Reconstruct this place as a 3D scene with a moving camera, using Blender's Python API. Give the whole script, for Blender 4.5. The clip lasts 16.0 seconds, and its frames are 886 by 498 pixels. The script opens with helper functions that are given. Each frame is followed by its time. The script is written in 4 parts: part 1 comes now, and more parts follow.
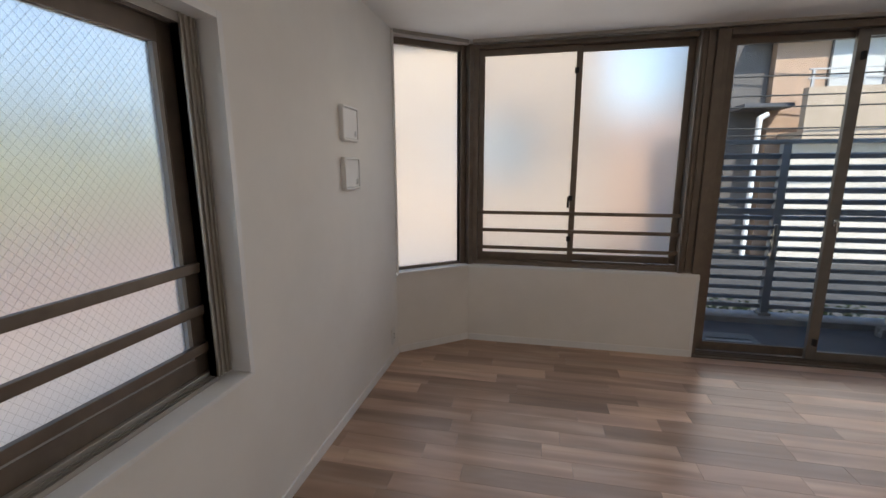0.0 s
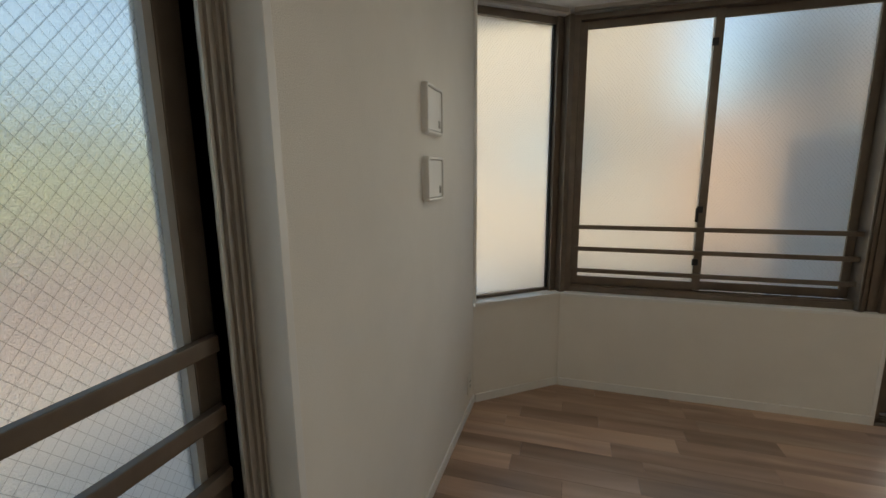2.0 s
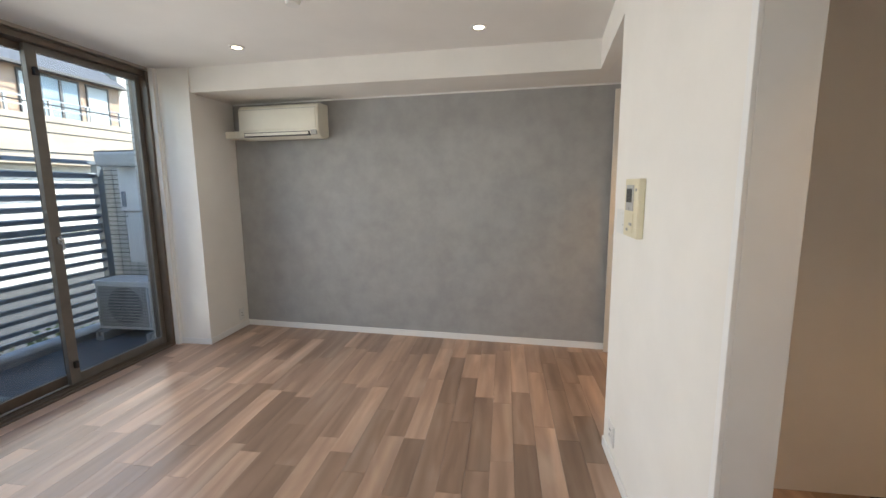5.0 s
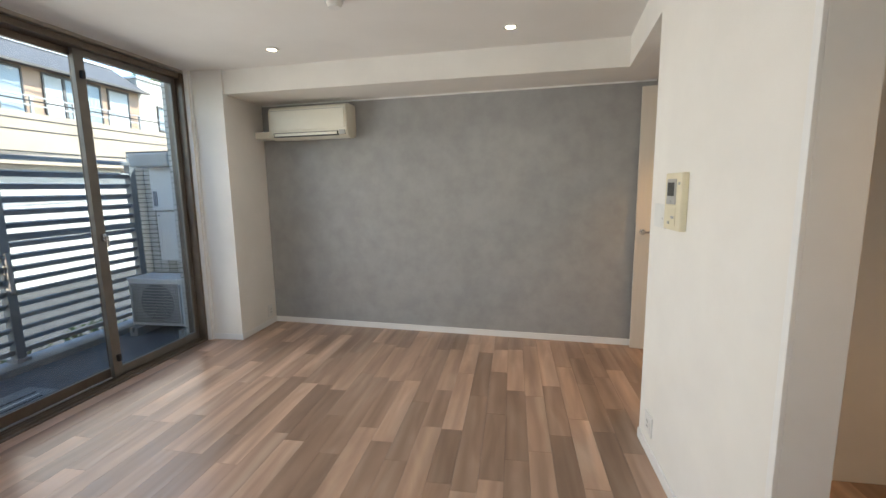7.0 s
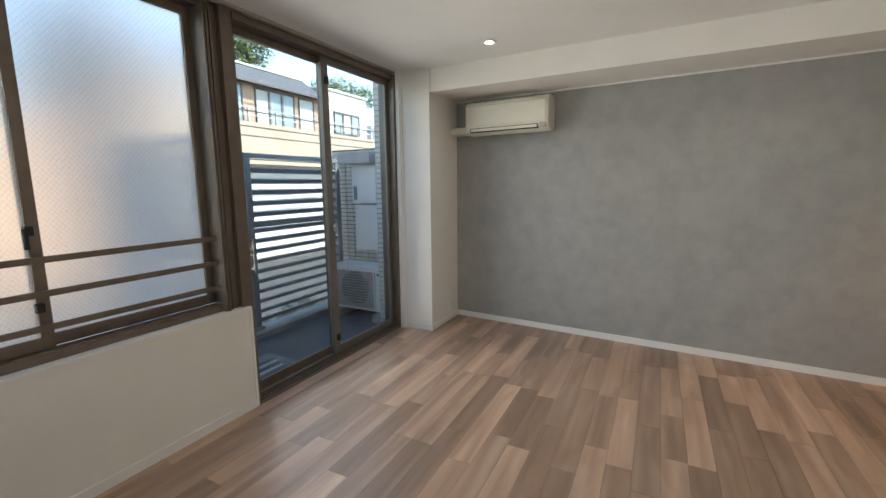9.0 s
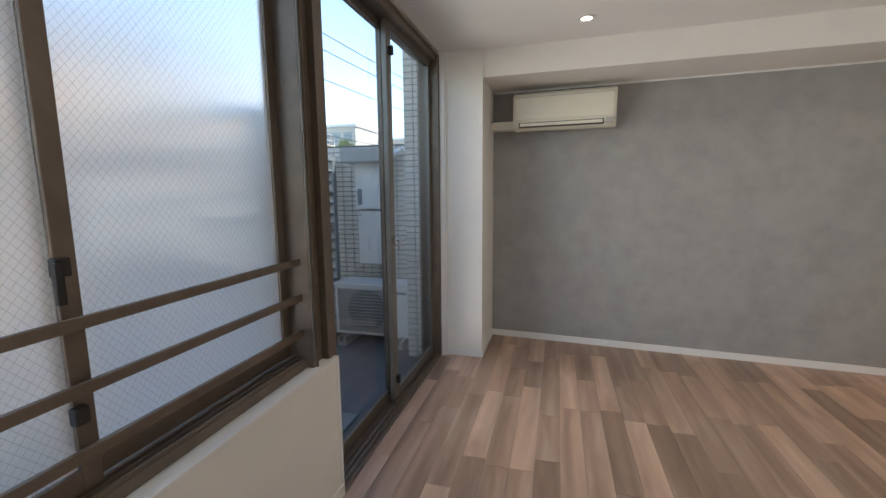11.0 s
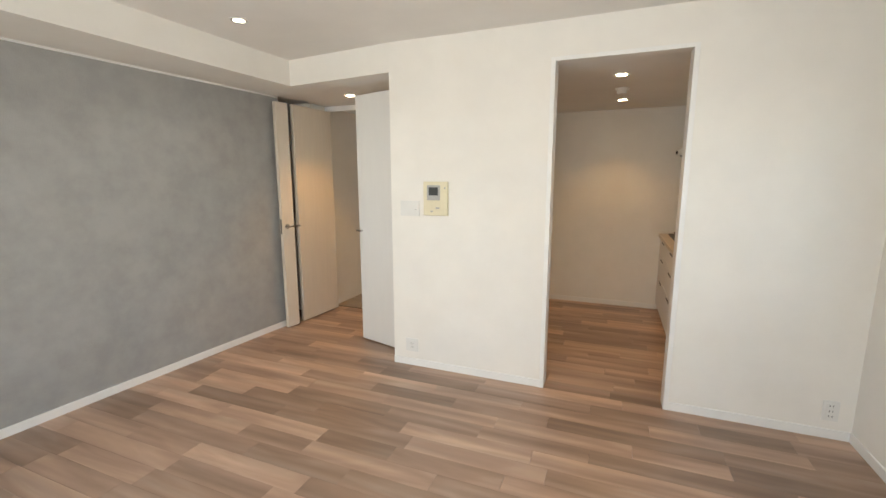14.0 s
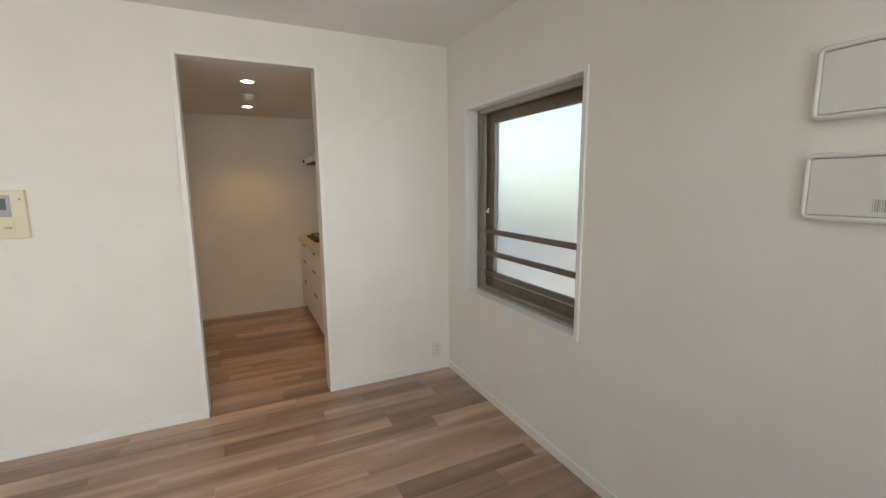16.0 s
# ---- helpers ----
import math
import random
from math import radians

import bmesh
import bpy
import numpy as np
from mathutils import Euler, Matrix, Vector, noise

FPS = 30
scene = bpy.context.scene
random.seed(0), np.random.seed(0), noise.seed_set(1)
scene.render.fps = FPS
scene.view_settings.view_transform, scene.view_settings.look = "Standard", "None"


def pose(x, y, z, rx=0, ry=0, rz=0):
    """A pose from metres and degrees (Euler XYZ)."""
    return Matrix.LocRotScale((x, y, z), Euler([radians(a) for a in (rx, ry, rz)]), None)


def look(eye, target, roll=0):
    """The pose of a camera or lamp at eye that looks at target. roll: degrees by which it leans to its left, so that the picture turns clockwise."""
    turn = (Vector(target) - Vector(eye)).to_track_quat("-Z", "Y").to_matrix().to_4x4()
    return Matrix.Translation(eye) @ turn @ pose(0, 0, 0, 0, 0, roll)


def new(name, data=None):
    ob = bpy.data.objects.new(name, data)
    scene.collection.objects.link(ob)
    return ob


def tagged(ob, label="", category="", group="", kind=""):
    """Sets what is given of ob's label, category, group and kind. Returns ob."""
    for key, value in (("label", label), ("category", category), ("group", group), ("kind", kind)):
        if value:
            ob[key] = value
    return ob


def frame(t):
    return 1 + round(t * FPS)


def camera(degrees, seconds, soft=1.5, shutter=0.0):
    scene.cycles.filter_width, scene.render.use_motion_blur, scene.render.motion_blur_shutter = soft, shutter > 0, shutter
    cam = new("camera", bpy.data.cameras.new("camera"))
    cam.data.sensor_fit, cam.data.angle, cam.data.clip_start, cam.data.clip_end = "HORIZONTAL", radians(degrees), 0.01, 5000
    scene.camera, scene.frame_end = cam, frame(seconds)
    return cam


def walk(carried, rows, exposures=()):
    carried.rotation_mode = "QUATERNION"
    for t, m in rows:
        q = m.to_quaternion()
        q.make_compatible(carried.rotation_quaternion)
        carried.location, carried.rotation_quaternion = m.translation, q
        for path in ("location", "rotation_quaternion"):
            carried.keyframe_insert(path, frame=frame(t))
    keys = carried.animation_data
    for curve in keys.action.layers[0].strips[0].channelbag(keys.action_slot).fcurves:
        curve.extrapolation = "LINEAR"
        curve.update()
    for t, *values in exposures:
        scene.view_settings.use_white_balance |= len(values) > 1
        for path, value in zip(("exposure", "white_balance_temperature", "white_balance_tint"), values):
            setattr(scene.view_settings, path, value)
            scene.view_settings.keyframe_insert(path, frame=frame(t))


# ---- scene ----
cam = camera(92.5, 16.0)
PATH = [
    (0, (1.023, 0.094, 1.452), (0.607, 2.013, 1.074), -0.2),
    (0.5, (0.884, 0.334, 1.454), (0.355, 2.226, 1.08), -0.5),
    (1, (0.728, 0.468, 1.448), (0.063, 2.318, 1.077), -0.7),
    (1.5, (0.613, 0.598, 1.441), (-0.137, 2.416, 1.076), -0.9),
    (2, (0.56, 0.678, 1.44), (-0.019, 2.561, 1.09), -0.6),
    (2.5, (0.496, 0.737, 1.441), (0.418, 2.707, 1.101), -0.4),
    (3, (0.467, 0.766, 1.448), (1.08, 2.64, 1.111), -0.2),
    (3.5, (0.512, 0.75, 1.434), (1.756, 2.284, 1.117), -0.2),
    (4, (0.555, 0.689, 1.427), (2.229, 1.739, 1.119), -0.3),
    (4.5, (0.599, 0.601, 1.418), (2.478, 1.217, 1.116), -0.7),
    (5, (0.613, 0.549, 1.399), (2.571, 0.834, 1.109), -0.5),
    (7.5, (0.482, 0.817, 1.377), (2.428, 1.18, 1.094), -1.1),
    (8, (0.445, 0.954, 1.404), (2.337, 1.527, 1.101), -1.0),
    (8.5, (0.488, 1.051, 1.39), (2.302, 1.839, 1.092), -0.7),
    (9, (0.522, 1.298, 1.377), (2.286, 2.194, 1.081), -0.6),
    (11.5, (0.802, 2.778, 1.36), (2.767, 3.007, 1.07), -0.8),
    (12, (1.005, 2.856, 1.444), (2.971, 2.68, 1.12), -1.0),
    (12.5, (1.182, 2.944, 1.485), (3.028, 2.259, 1.136), -0.9),
    (13, (1.302, 2.969, 1.493), (2.882, 1.795, 1.139), -0.8),
    (13.5, (1.33, 2.87, 1.46), (2.537, 1.313, 1.119), -0.4),
    (14, (1.298, 2.836, 1.447), (2.033, 1.005, 1.119), -0.1),
    (14.5, (1.323, 2.838, 1.422), (1.505, 0.87, 1.114), -0.1),
    (15, (1.343, 2.845, 1.437), (1.038, 0.893, 1.128), -0.2),
    (15.5, (1.356, 2.87, 1.436), (0.708, 1.002, 1.132), -0.5),
    (16, (1.42, 2.875, 1.436), (0.567, 1.091, 1.134), -0.5),
]
EXPOSURES = [(0.0, 1.9, 6800, 13), (0.8, 1.75, 7300, 11), (1.5, 1.6, 7900, 2), (2.2, 1.7, 7200, 5), (3.0, 1.9, 6600, 11), (3.5, 2.0, 6600, 14), (4.0, 2.15, 6600, 11), (5.0, 2.7, 6600, 8),
             (7.5, 2.7, 6700, 6), (9.0, 2.5, 6700, 5), (11.5, 2.4, 6700, 11), (12.0, 2.75, 7000, 12), (12.5, 2.95, 7000, 8), (14.0, 2.95, 6900, 6), (15.0, 2.5, 7000, 6), (16.0, 2.5, 6800, 6)]
walk(cam, [(t, look(eye, target, roll)) for t, eye, target, roll in PATH], EXPOSURES)

# ---- world and sun ----
world = bpy.data.worlds.new("sky")
scene.world = world
world.use_nodes = True
wn = world.node_tree.nodes
sky = wn.new("ShaderNodeTexSky")
sky.sky_type = "NISHITA"
sky.sun_disc = False
sky.sun_elevation = radians(48)
sky.sun_rotation = radians(147)
sky.dust_density = 0.25
wn["Background"].inputs["Strength"].default_value = 0.15
world.node_tree.links.new(sky.outputs["Color"], wn["Background"].inputs["Color"])

sun_data = bpy.data.lights.new("sun", "SUN")
sun_data.energy = 2.6
sun_data.angle = radians(0.5)
sun_data.color = (1.0, 0.95, 0.87)
sun = new("sun", sun_data)
sun.matrix_world = look((9, -14, 18), (0, 0, 0))


def sky_fill(name, at, towards, width, height, watts, color):
    """An area lamp added in a window opening to stand in for the sky's light."""
    data = bpy.data.lights.new(name, "AREA")
    data.shape, data.size, data.size_y = "RECTANGLE", width, height
    data.energy, data.color, data.spread = watts, color, radians(125)
    new(name, data).matrix_world = look(at, towards)


# added lamps on the room side of the glass, brightening the interior
sky_fill("balcony_door_sky_fill", (3.06, 3.495, 1.15), (3.06, 0, 1.15), 1.46, 2.05, 2.7, (1.0, 0.99, 0.97))
sky_fill("north_window_sky_fill", (1.31, 3.552, 1.50), (1.31, 0, 1.50), 1.48, 1.56, 1.4, (1.0, 0.99, 0.97))
sky_fill("bay_window_sky_fill", (0.232, 3.345, 1.52), (0.232 + 0.622, 3.345 - 0.783, 1.52), 0.50, 1.60, 0.35, (1.0, 0.99, 0.96))
sky_fill("west_window_sky_fill", (-0.088, 0.85, 1.32), (2.0, 0.85, 1.32), 0.85, 1.06, 0.35, (0.98, 1.0, 0.99))


# ---- materials ----
def mat(name, base, rough=0.5, metal=0.0, var=0.08, scale=8.0, bump=0.0, bump_scale=200.0, spec=0.5, tint=None, per_object=0.0, stretch=(1, 1, 1)):
    m = bpy.data.materials.new(name)
    m.use_nodes = True
    n, l = m.node_tree.nodes, m.node_tree.links
    b = n["Principled BSDF"]
    b.inputs["Roughness"].default_value = rough
    b.inputs["Metallic"].default_value = metal
    b.inputs["Specular IOR Level"].default_value = spec
    co = n.new("ShaderNodeTexCoord")
    mp = n.new("ShaderNodeMapping")
    mp.inputs["Scale"].default_value = stretch
    l.new(co.outputs["Object"], mp.inputs["Vector"])
    big = n.new("ShaderNodeTexNoise")
    big.inputs["Scale"].default_value = scale
    big.inputs["Detail"].default_value = 6
    big.inputs["Roughness"].default_value = 0.6
    l.new(mp.outputs["Vector"], big.inputs["Vector"])
    ramp = n.new("ShaderNodeValToRGB")
    other = tint or tuple(max(0, c * (1 - var)) for c in base)
    ramp.color_ramp.elements[0].color = (*other, 1)
    ramp.color_ramp.elements[1].color = (*[min(1, c * (1 + var * 0.5)) for c in base], 1)
    ramp.color_ramp.elements[0].position = 0.35
    ramp.color_ramp.elements[1].position = 0.65
    l.new(big.outputs["Fac"], ramp.inputs["Fac"])
    out = ramp.outputs["Color"]
    if per_object:
        info = n.new("ShaderNodeObjectInfo")
        rng = n.new("ShaderNodeMapRange")
        rng.inputs["To Min"].default_value = 1 - per_object
        rng.inputs["To Max"].default_value = 1 + per_object
        l.new(info.outputs["Random"], rng.inputs["Value"])
        hsv = n.new("ShaderNodeHueSaturation")
        l.new(rng.outputs["Result"], hsv.inputs["Value"])
        l.new(out, hsv.inputs["Color"])
        out = hsv.outputs["Color"]
    l.new(out, b.inputs["Base Color"])
    if bump:
        fine = n.new("ShaderNodeTexNoise")
        fine.inputs["Scale"].default_value = bump_scale
        fine.inputs["Detail"].default_value = 4
        l.new(mp.outputs["Vector"], fine.inputs["Vector"])
        bp = n.new("ShaderNodeBump")
        bp.inputs["Strength"].default_value = bump
        bp.inputs["Distance"].default_value = 0.004
        l.new(fine.outputs["Fac"], bp.inputs["Height"])
        l.new(bp.outputs["Normal"], b.inputs["Normal"])
    return m


def emitting(name, color, strength):
    m = bpy.data.materials.new(name)
    m.use_nodes = True
    b = m.node_tree.nodes["Principled BSDF"]
    b.inputs["Base Color"].default_value = (*color, 1)
    b.inputs["Emission Color"].default_value = (*color, 1)
    b.inputs["Emission Strength"].default_value = strength
    return m


def plank_material():
    m = mat("oak_vinyl", (0.40, 0.265, 0.185), rough=0.30)
    n, l = m.node_tree.nodes, m.node_tree.links
    b = n["Principled BSDF"]
    n.remove(n["Color Ramp"])
    info = n.new("ShaderNodeObjectInfo")
    geo = n.new("ShaderNodeTexCoord")
    shift = n.new("ShaderNodeVectorMath")
    shift.operation = "SCALE"
    shift.inputs[0].default_value = (31.0, 17.0, 9.0)
    l.new(info.outputs["Random"], shift.inputs["Scale"])
    add = n.new("ShaderNodeVectorMath")
    l.new(geo.outputs["Object"], add.inputs[0])
    l.new(shift.outputs["Vector"], add.inputs[1])
    mp = n.new("ShaderNodeMapping")
    mp.inputs["Scale"].default_value = (0.6, 3.8, 3.8)
    l.new(add.outputs["Vector"], mp.inputs["Vector"])
    grain = n.new("ShaderNodeTexNoise")
    grain.inputs["Scale"].default_value = 2.2
    grain.inputs["Detail"].default_value = 7
    grain.inputs["Roughness"].default_value = 0.5
    grain.inputs["Distortion"].default_value = 0.6
    l.new(mp.outputs["Vector"], grain.inputs["Vector"])
    ramp = n.new("ShaderNodeValToRGB")
    e = ramp.color_ramp.elements
    e[0].position, e[0].color = 0.28, (0.315, 0.205, 0.145, 1)
    e[1].position, e[1].color = 0.72, (0.53, 0.38, 0.285, 1)
    mid = e.new(0.5)
    mid.color = (0.425, 0.28, 0.20, 1)
    l.new(grain.outputs["Fac"], ramp.inputs["Fac"])
    tone = n.new("ShaderNodeMapRange")
    tone.inputs["To Min"].default_value = 0.64
    tone.inputs["To Max"].default_value = 1.28
    l.new(info.outputs["Random"], tone.inputs["Value"])
    hsv = n.new("ShaderNodeHueSaturation")
    hsv.inputs["Saturation"].default_value = 0.98
    mp2 = n.new("ShaderNodeMapping")
    mp2.inputs["Scale"].default_value = (0.35, 9.0, 1.0)
    l.new(add.outputs["Vector"], mp2.inputs["Vector"])
    sap = n.new("ShaderNodeTexNoise")
    sap.inputs["Scale"].default_value = 1.5
    sap.inputs["Detail"].default_value = 1
    l.new(mp2.outputs["Vector"], sap.inputs["Vector"])
    band = n.new("ShaderNodeMapRange")
    band.inputs["From Min"].default_value = 0.3
    band.inputs["From Max"].default_value = 0.7
    band.inputs["To Min"].default_value = 0.80
    band.inputs["To Max"].default_value = 1.20
    l.new(sap.outputs["Fac"], band.inputs["Value"])
    both = n.new("ShaderNodeMath")
    both.operation = "MULTIPLY"
    l.new(tone.outputs["Result"], both.inputs[0])
    l.new(band.outputs["Result"], both.inputs[1])
    l.new(both.outputs["Value"], hsv.inputs["Value"])
    l.new(ramp.outputs["Color"], hsv.inputs["Color"])
    l.new(hsv.outputs["Color"], b.inputs["Base Color"])
    bp = n.new("ShaderNodeBump")
    bp.inputs["Strength"].default_value = 0.12
    bp.inputs["Distance"].default_value = 0.002
    l.new(grain.outputs["Fac"], bp.inputs["Height"])
    l.new(bp.outputs["Normal"], b.inputs["Normal"])
    return m


def clear_glass():
    m = bpy.data.materials.new("clear_glass")
    m.use_nodes = True
    n, l = m.node_tree.nodes, m.node_tree.links
    n.remove(n["Principled BSDF"])
    tr = n.new("ShaderNodeBsdfTransparent")
    tr.inputs["Color"].default_value = (0.78, 0.81, 0.82, 1)
    gl = n.new("ShaderNodeBsdfGlossy")
    gl.inputs["Roughness"].default_value = 0.02
    lw = n.new("ShaderNodeLayerWeight")
    lw.inputs["Blend"].default_value = 0.5
    pw = n.new("ShaderNodeMath")
    pw.operation = "POWER"
    pw.inputs[1].default_value = 4.0
    l.new(lw.outputs["Facing"], pw.inputs[0])
    ma = n.new("ShaderNodeMath")
    ma.operation = "MULTIPLY_ADD"
    ma.inputs[1].default_value = 0.55
    ma.inputs[2].default_value = 0.025
    l.new(pw.outputs["Value"], ma.inputs[0])
    mx = n.new("ShaderNodeMixShader")
    l.new(ma.outputs["Value"], mx.inputs["Fac"])
    l.new(tr.outputs["BSDF"], mx.inputs[1])
    l.new(gl.outputs["BSDF"], mx.inputs[2])
    l.new(mx.outputs["Shader"], n["Material Output"].inputs["Surface"])
    return m


def frosted_glass(name, pitch, blur, along, wire_dark=0.45, figure=0.3, clear=0.8, grain=190.0):
    """Wired figured glass: a rough sheet with a diamond wire mesh. along: the pane's horizontal axis."""
    m = bpy.data.materials.new(name)
    m.use_nodes = True
    n, l = m.node_tree.nodes, m.node_tree.links
    n.remove(n["Principled BSDF"])
    co = n.new("ShaderNodeTexCoord")
    bumpy = n.new("ShaderNodeTexNoise")
    bumpy.inputs["Scale"].default_value = grain
    bumpy.inputs["Detail"].default_value = 2
    l.new(co.outputs["Object"], bumpy.inputs["Vector"])
    bp = n.new("ShaderNodeBump")
    bp.inputs["Strength"].default_value = figure
    bp.inputs["Distance"].default_value = 0.003
    l.new(bumpy.outputs["Fac"], bp.inputs["Height"])
    lines = []
    for sign in (1, -1):
        dot = n.new("ShaderNodeVectorMath")
        dot.operation = "DOT_PRODUCT"
        dot.inputs[1].default_value = (along[0] / pitch, along[1] / pitch, sign * 0.82 / pitch)
        l.new(co.outputs["Object"], dot.inputs[0])
        fr = n.new("ShaderNodeMath")
        fr.operation = "FRACT"
        l.new(dot.outputs["Value"], fr.inputs[0])
        lt = n.new("ShaderNodeMath")
        lt.operation = "LESS_THAN"
        lt.inputs[1].default_value = 0.055
        l.new(fr.outputs["Value"], lt.inputs[0])
        lines.append(lt)
    wire = n.new("ShaderNodeMath")
    wire.operation = "MAXIMUM"
    l.new(lines[0].outputs["Value"], wire.inputs[0])
    l.new(lines[1].outputs["Value"], wire.inputs[1])
    trl = n.new("ShaderNodeBsdfTranslucent")
    trl.inputs["Color"].default_value = (clear * 0.95, clear * 0.96, clear * 0.95, 1)
    l.new(bp.outputs["Normal"], trl.inputs["Normal"])
    rf = n.new("ShaderNodeBsdfRefraction")
    rf.inputs["Color"].default_value = (clear, clear, clear * 0.99, 1)
    rf.inputs["Roughness"].default_value = blur
    rf.inputs["IOR"].default_value = 1.3
    l.new(bp.outputs["Normal"], rf.inputs["Normal"])
    mx = n.new("ShaderNodeMixShader")
    mx.inputs["Fac"].default_value = 0.84
    l.new(trl.outputs["BSDF"], mx.inputs[1])
    l.new(rf.outputs["BSDF"], mx.inputs[2])
    gl = n.new("ShaderNodeBsdfDiffuse")
    gl.inputs["Color"].default_value = (0.25, 0.25, 0.24, 1)
    mw = n.new("ShaderNodeMixShader")
    half = n.new("ShaderNodeMath")
    half.operation = "MULTIPLY"
    half.inputs[1].default_value = wire_dark
    l.new(wire.outputs["Value"], half.inputs[0])
    l.new(half.outputs["Value"], mw.inputs["Fac"])
    l.new(mx.outputs["Shader"], mw.inputs[1])
    l.new(gl.outputs["BSDF"], mw.inputs[2])
    l.new(mw.outputs["Shader"], n["Material Output"].inputs["Surface"])
    return m


WALLPAPER = mat("white_wallpaper", (0.86, 0.84, 0.80), rough=0.85, var=0.03, scale=3, bump=0.35, bump_scale=260)
CEILING = mat("ceiling_paper", (0.85, 0.835, 0.81), rough=0.9, var=0.03, scale=2, bump=0.25, bump_scale=260)
ACCENT = mat("grey_accent_paper", (0.37, 0.37, 0.365), rough=0.8, var=0.10, scale=6.5, bump=0.5, bump_scale=150)
TRIM = mat("white_trim", (0.86, 0.86, 0.85), rough=0.35, var=0.03, scale=5)
BRONZE = mat("bronze_aluminium", (0.185, 0.150, 0.120), rough=0.40, metal=0.45, var=0.12, scale=12, bump=0.03)
SILVER = mat("champagne_aluminium", (0.46, 0.43, 0.39), rough=0.38, metal=0.5, var=0.08, scale=12, bump=0.03)
SASH_GREY = mat("grey_bronze_aluminium", (0.22, 0.205, 0.185), rough=0.38, metal=0.5, var=0.08, scale=12, bump=0.03)
RUBBER = mat("black_rubber", (0.02, 0.02, 0.02), rough=0.7, var=0.2)
CHROME = mat("chrome", (0.6, 0.6, 0.6), rough=0.2, metal=1.0, var=0.05)
WHITE_PLASTIC = mat("white_plastic", (0.78, 0.78, 0.76), rough=0.4, var=0.03, scale=6)
CREAM_PLASTIC = mat("aged_cream_plastic", (0.76, 0.70, 0.52), rough=0.45, var=0.06, scale=6)
AC_PLASTIC = mat("aged_white_plastic", (0.78, 0.75, 0.65), rough=0.32, var=0.04, scale=5)
GREY_PLASTIC = mat("grey_plastic", (0.42, 0.42, 0.41), rough=0.45, var=0.06)
FAN_GREY = mat("dark_grey_plastic", (0.20, 0.205, 0.21), rough=0.5, var=0.08)
DARK = mat("dark_slot", (0.02, 0.02, 0.022), rough=0.5, var=0.1)
SCREEN = mat("dark_screen", (0.05, 0.055, 0.055), rough=0.15, var=0.1)
DOOR_WHITE = mat("white_door_sheet", (0.77, 0.765, 0.75), rough=0.42, var=0.012, scale=3, stretch=(8, 8, 1))
DOOR_PALE = mat("pale_wood_sheet", (0.71, 0.65, 0.57), rough=0.42, var=0.03, scale=4, stretch=(10, 10, 0.8))
PLANK = plank_material()
SUBFLOOR = mat("dark_joint", (0.07, 0.045, 0.03), rough=0.8, var=0.2)
GLASS = clear_glass()
FROST_MAIN = frosted_glass("wired_frosted_glass", 0.021, 0.42, (1, 0), 0.45, 0.3, 0.88)
FROST_BAY = frosted_glass("plain_frosted_glass", 0.020, 0.48, (0.78, 0.626), 0.45, 0.3, 0.95)
FROST_SIDE = frosted_glass("wired_patterned_glass", 0.024, 0.42, (0, 1), 0.45, 0.40, 0.68, 330.0)
TILE = mat("cream_tile", (0.68, 0.67, 0.61), rough=0.45, var=0.08, scale=9, per_object=0.07)
GROUT = mat("dark_grout", (0.13, 0.13, 0.13), rough=0.9, var=0.2)
FENCE = mat("grey_fence_paint", (0.27, 0.31, 0.35), rough=0.42, metal=0.3, var=0.12, scale=10)
BALCONY = mat("balcony_coating", (0.12, 0.14, 0.16), rough=0.6, var=0.28, scale=3.5, bump=0.2)
KERB = mat("kerb_concrete", (0.28, 0.30, 0.31), rough=0.8, var=0.2, scale=6, bump=0.3)
STEEL_WHITE = mat("white_enamel", (0.80, 0.81, 0.80), rough=0.35, var=0.06, scale=4)
ASPHALT = mat("asphalt", (0.055, 0.055, 0.055), rough=0.9, var=0.25, scale=3, bump=0.4)
BEIGE = mat("beige_stucco", (0.46, 0.37, 0.28), rough=0.9, var=0.12, scale=1.6, bump=0.4, bump_scale=60)
PALE_STUCCO = mat("pale_stucco", (0.60, 0.55, 0.48), rough=0.9, var=0.1, scale=1.5, bump=0.3, bump_scale=60)
SLATE = mat("slate_roof", (0.075, 0.078, 0.088), rough=0.7, var=0.2, scale=5, bump=0.3, bump_scale=40)
DARK_CLAD = mat("dark_cladding", (0.115, 0.105, 0.098), rough=0.7, var=0.15, scale=4, bump=0.2, bump_scale=60)
BLUE_CLAD = mat("blue_grey_cladding", (0.22, 0.25, 0.29), rough=0.6, var=0.12, scale=3)
BRICK = mat("tan_brick", (0.44, 0.30, 0.21), rough=0.8, var=0.15, scale=6)
FAR_GLASS = mat("far_window_glass", (0.30, 0.35, 0.37), rough=0.12, var=0.15, scale=1.0)
CURTAIN = mat("pale_curtain", (0.55, 0.56, 0.54), rough=0.8, var=0.12, scale=4)
LEAF = mat("leaf", (0.115, 0.15, 0.03), rough=0.6, var=0.45, scale=1.2)
BARK = mat("bark", (0.10, 0.075, 0.055), rough=0.9, var=0.3)
WOOD_TOP = mat("pale_worktop", (0.62, 0.53, 0.42), rough=0.35, var=0.06, scale=5)
# yellow-green with the brightness of sunlit leaves put into the base colour
SUNLIT_GREEN = mat("sunlit_green", (0.74, 0.74, 0.46), rough=0.9, var=0.1, scale=1.5)
PINK_WALL = mat("pink_stucco", (0.58, 0.44, 0.39), rough=0.9, var=0.15, scale=3, bump=0.3)
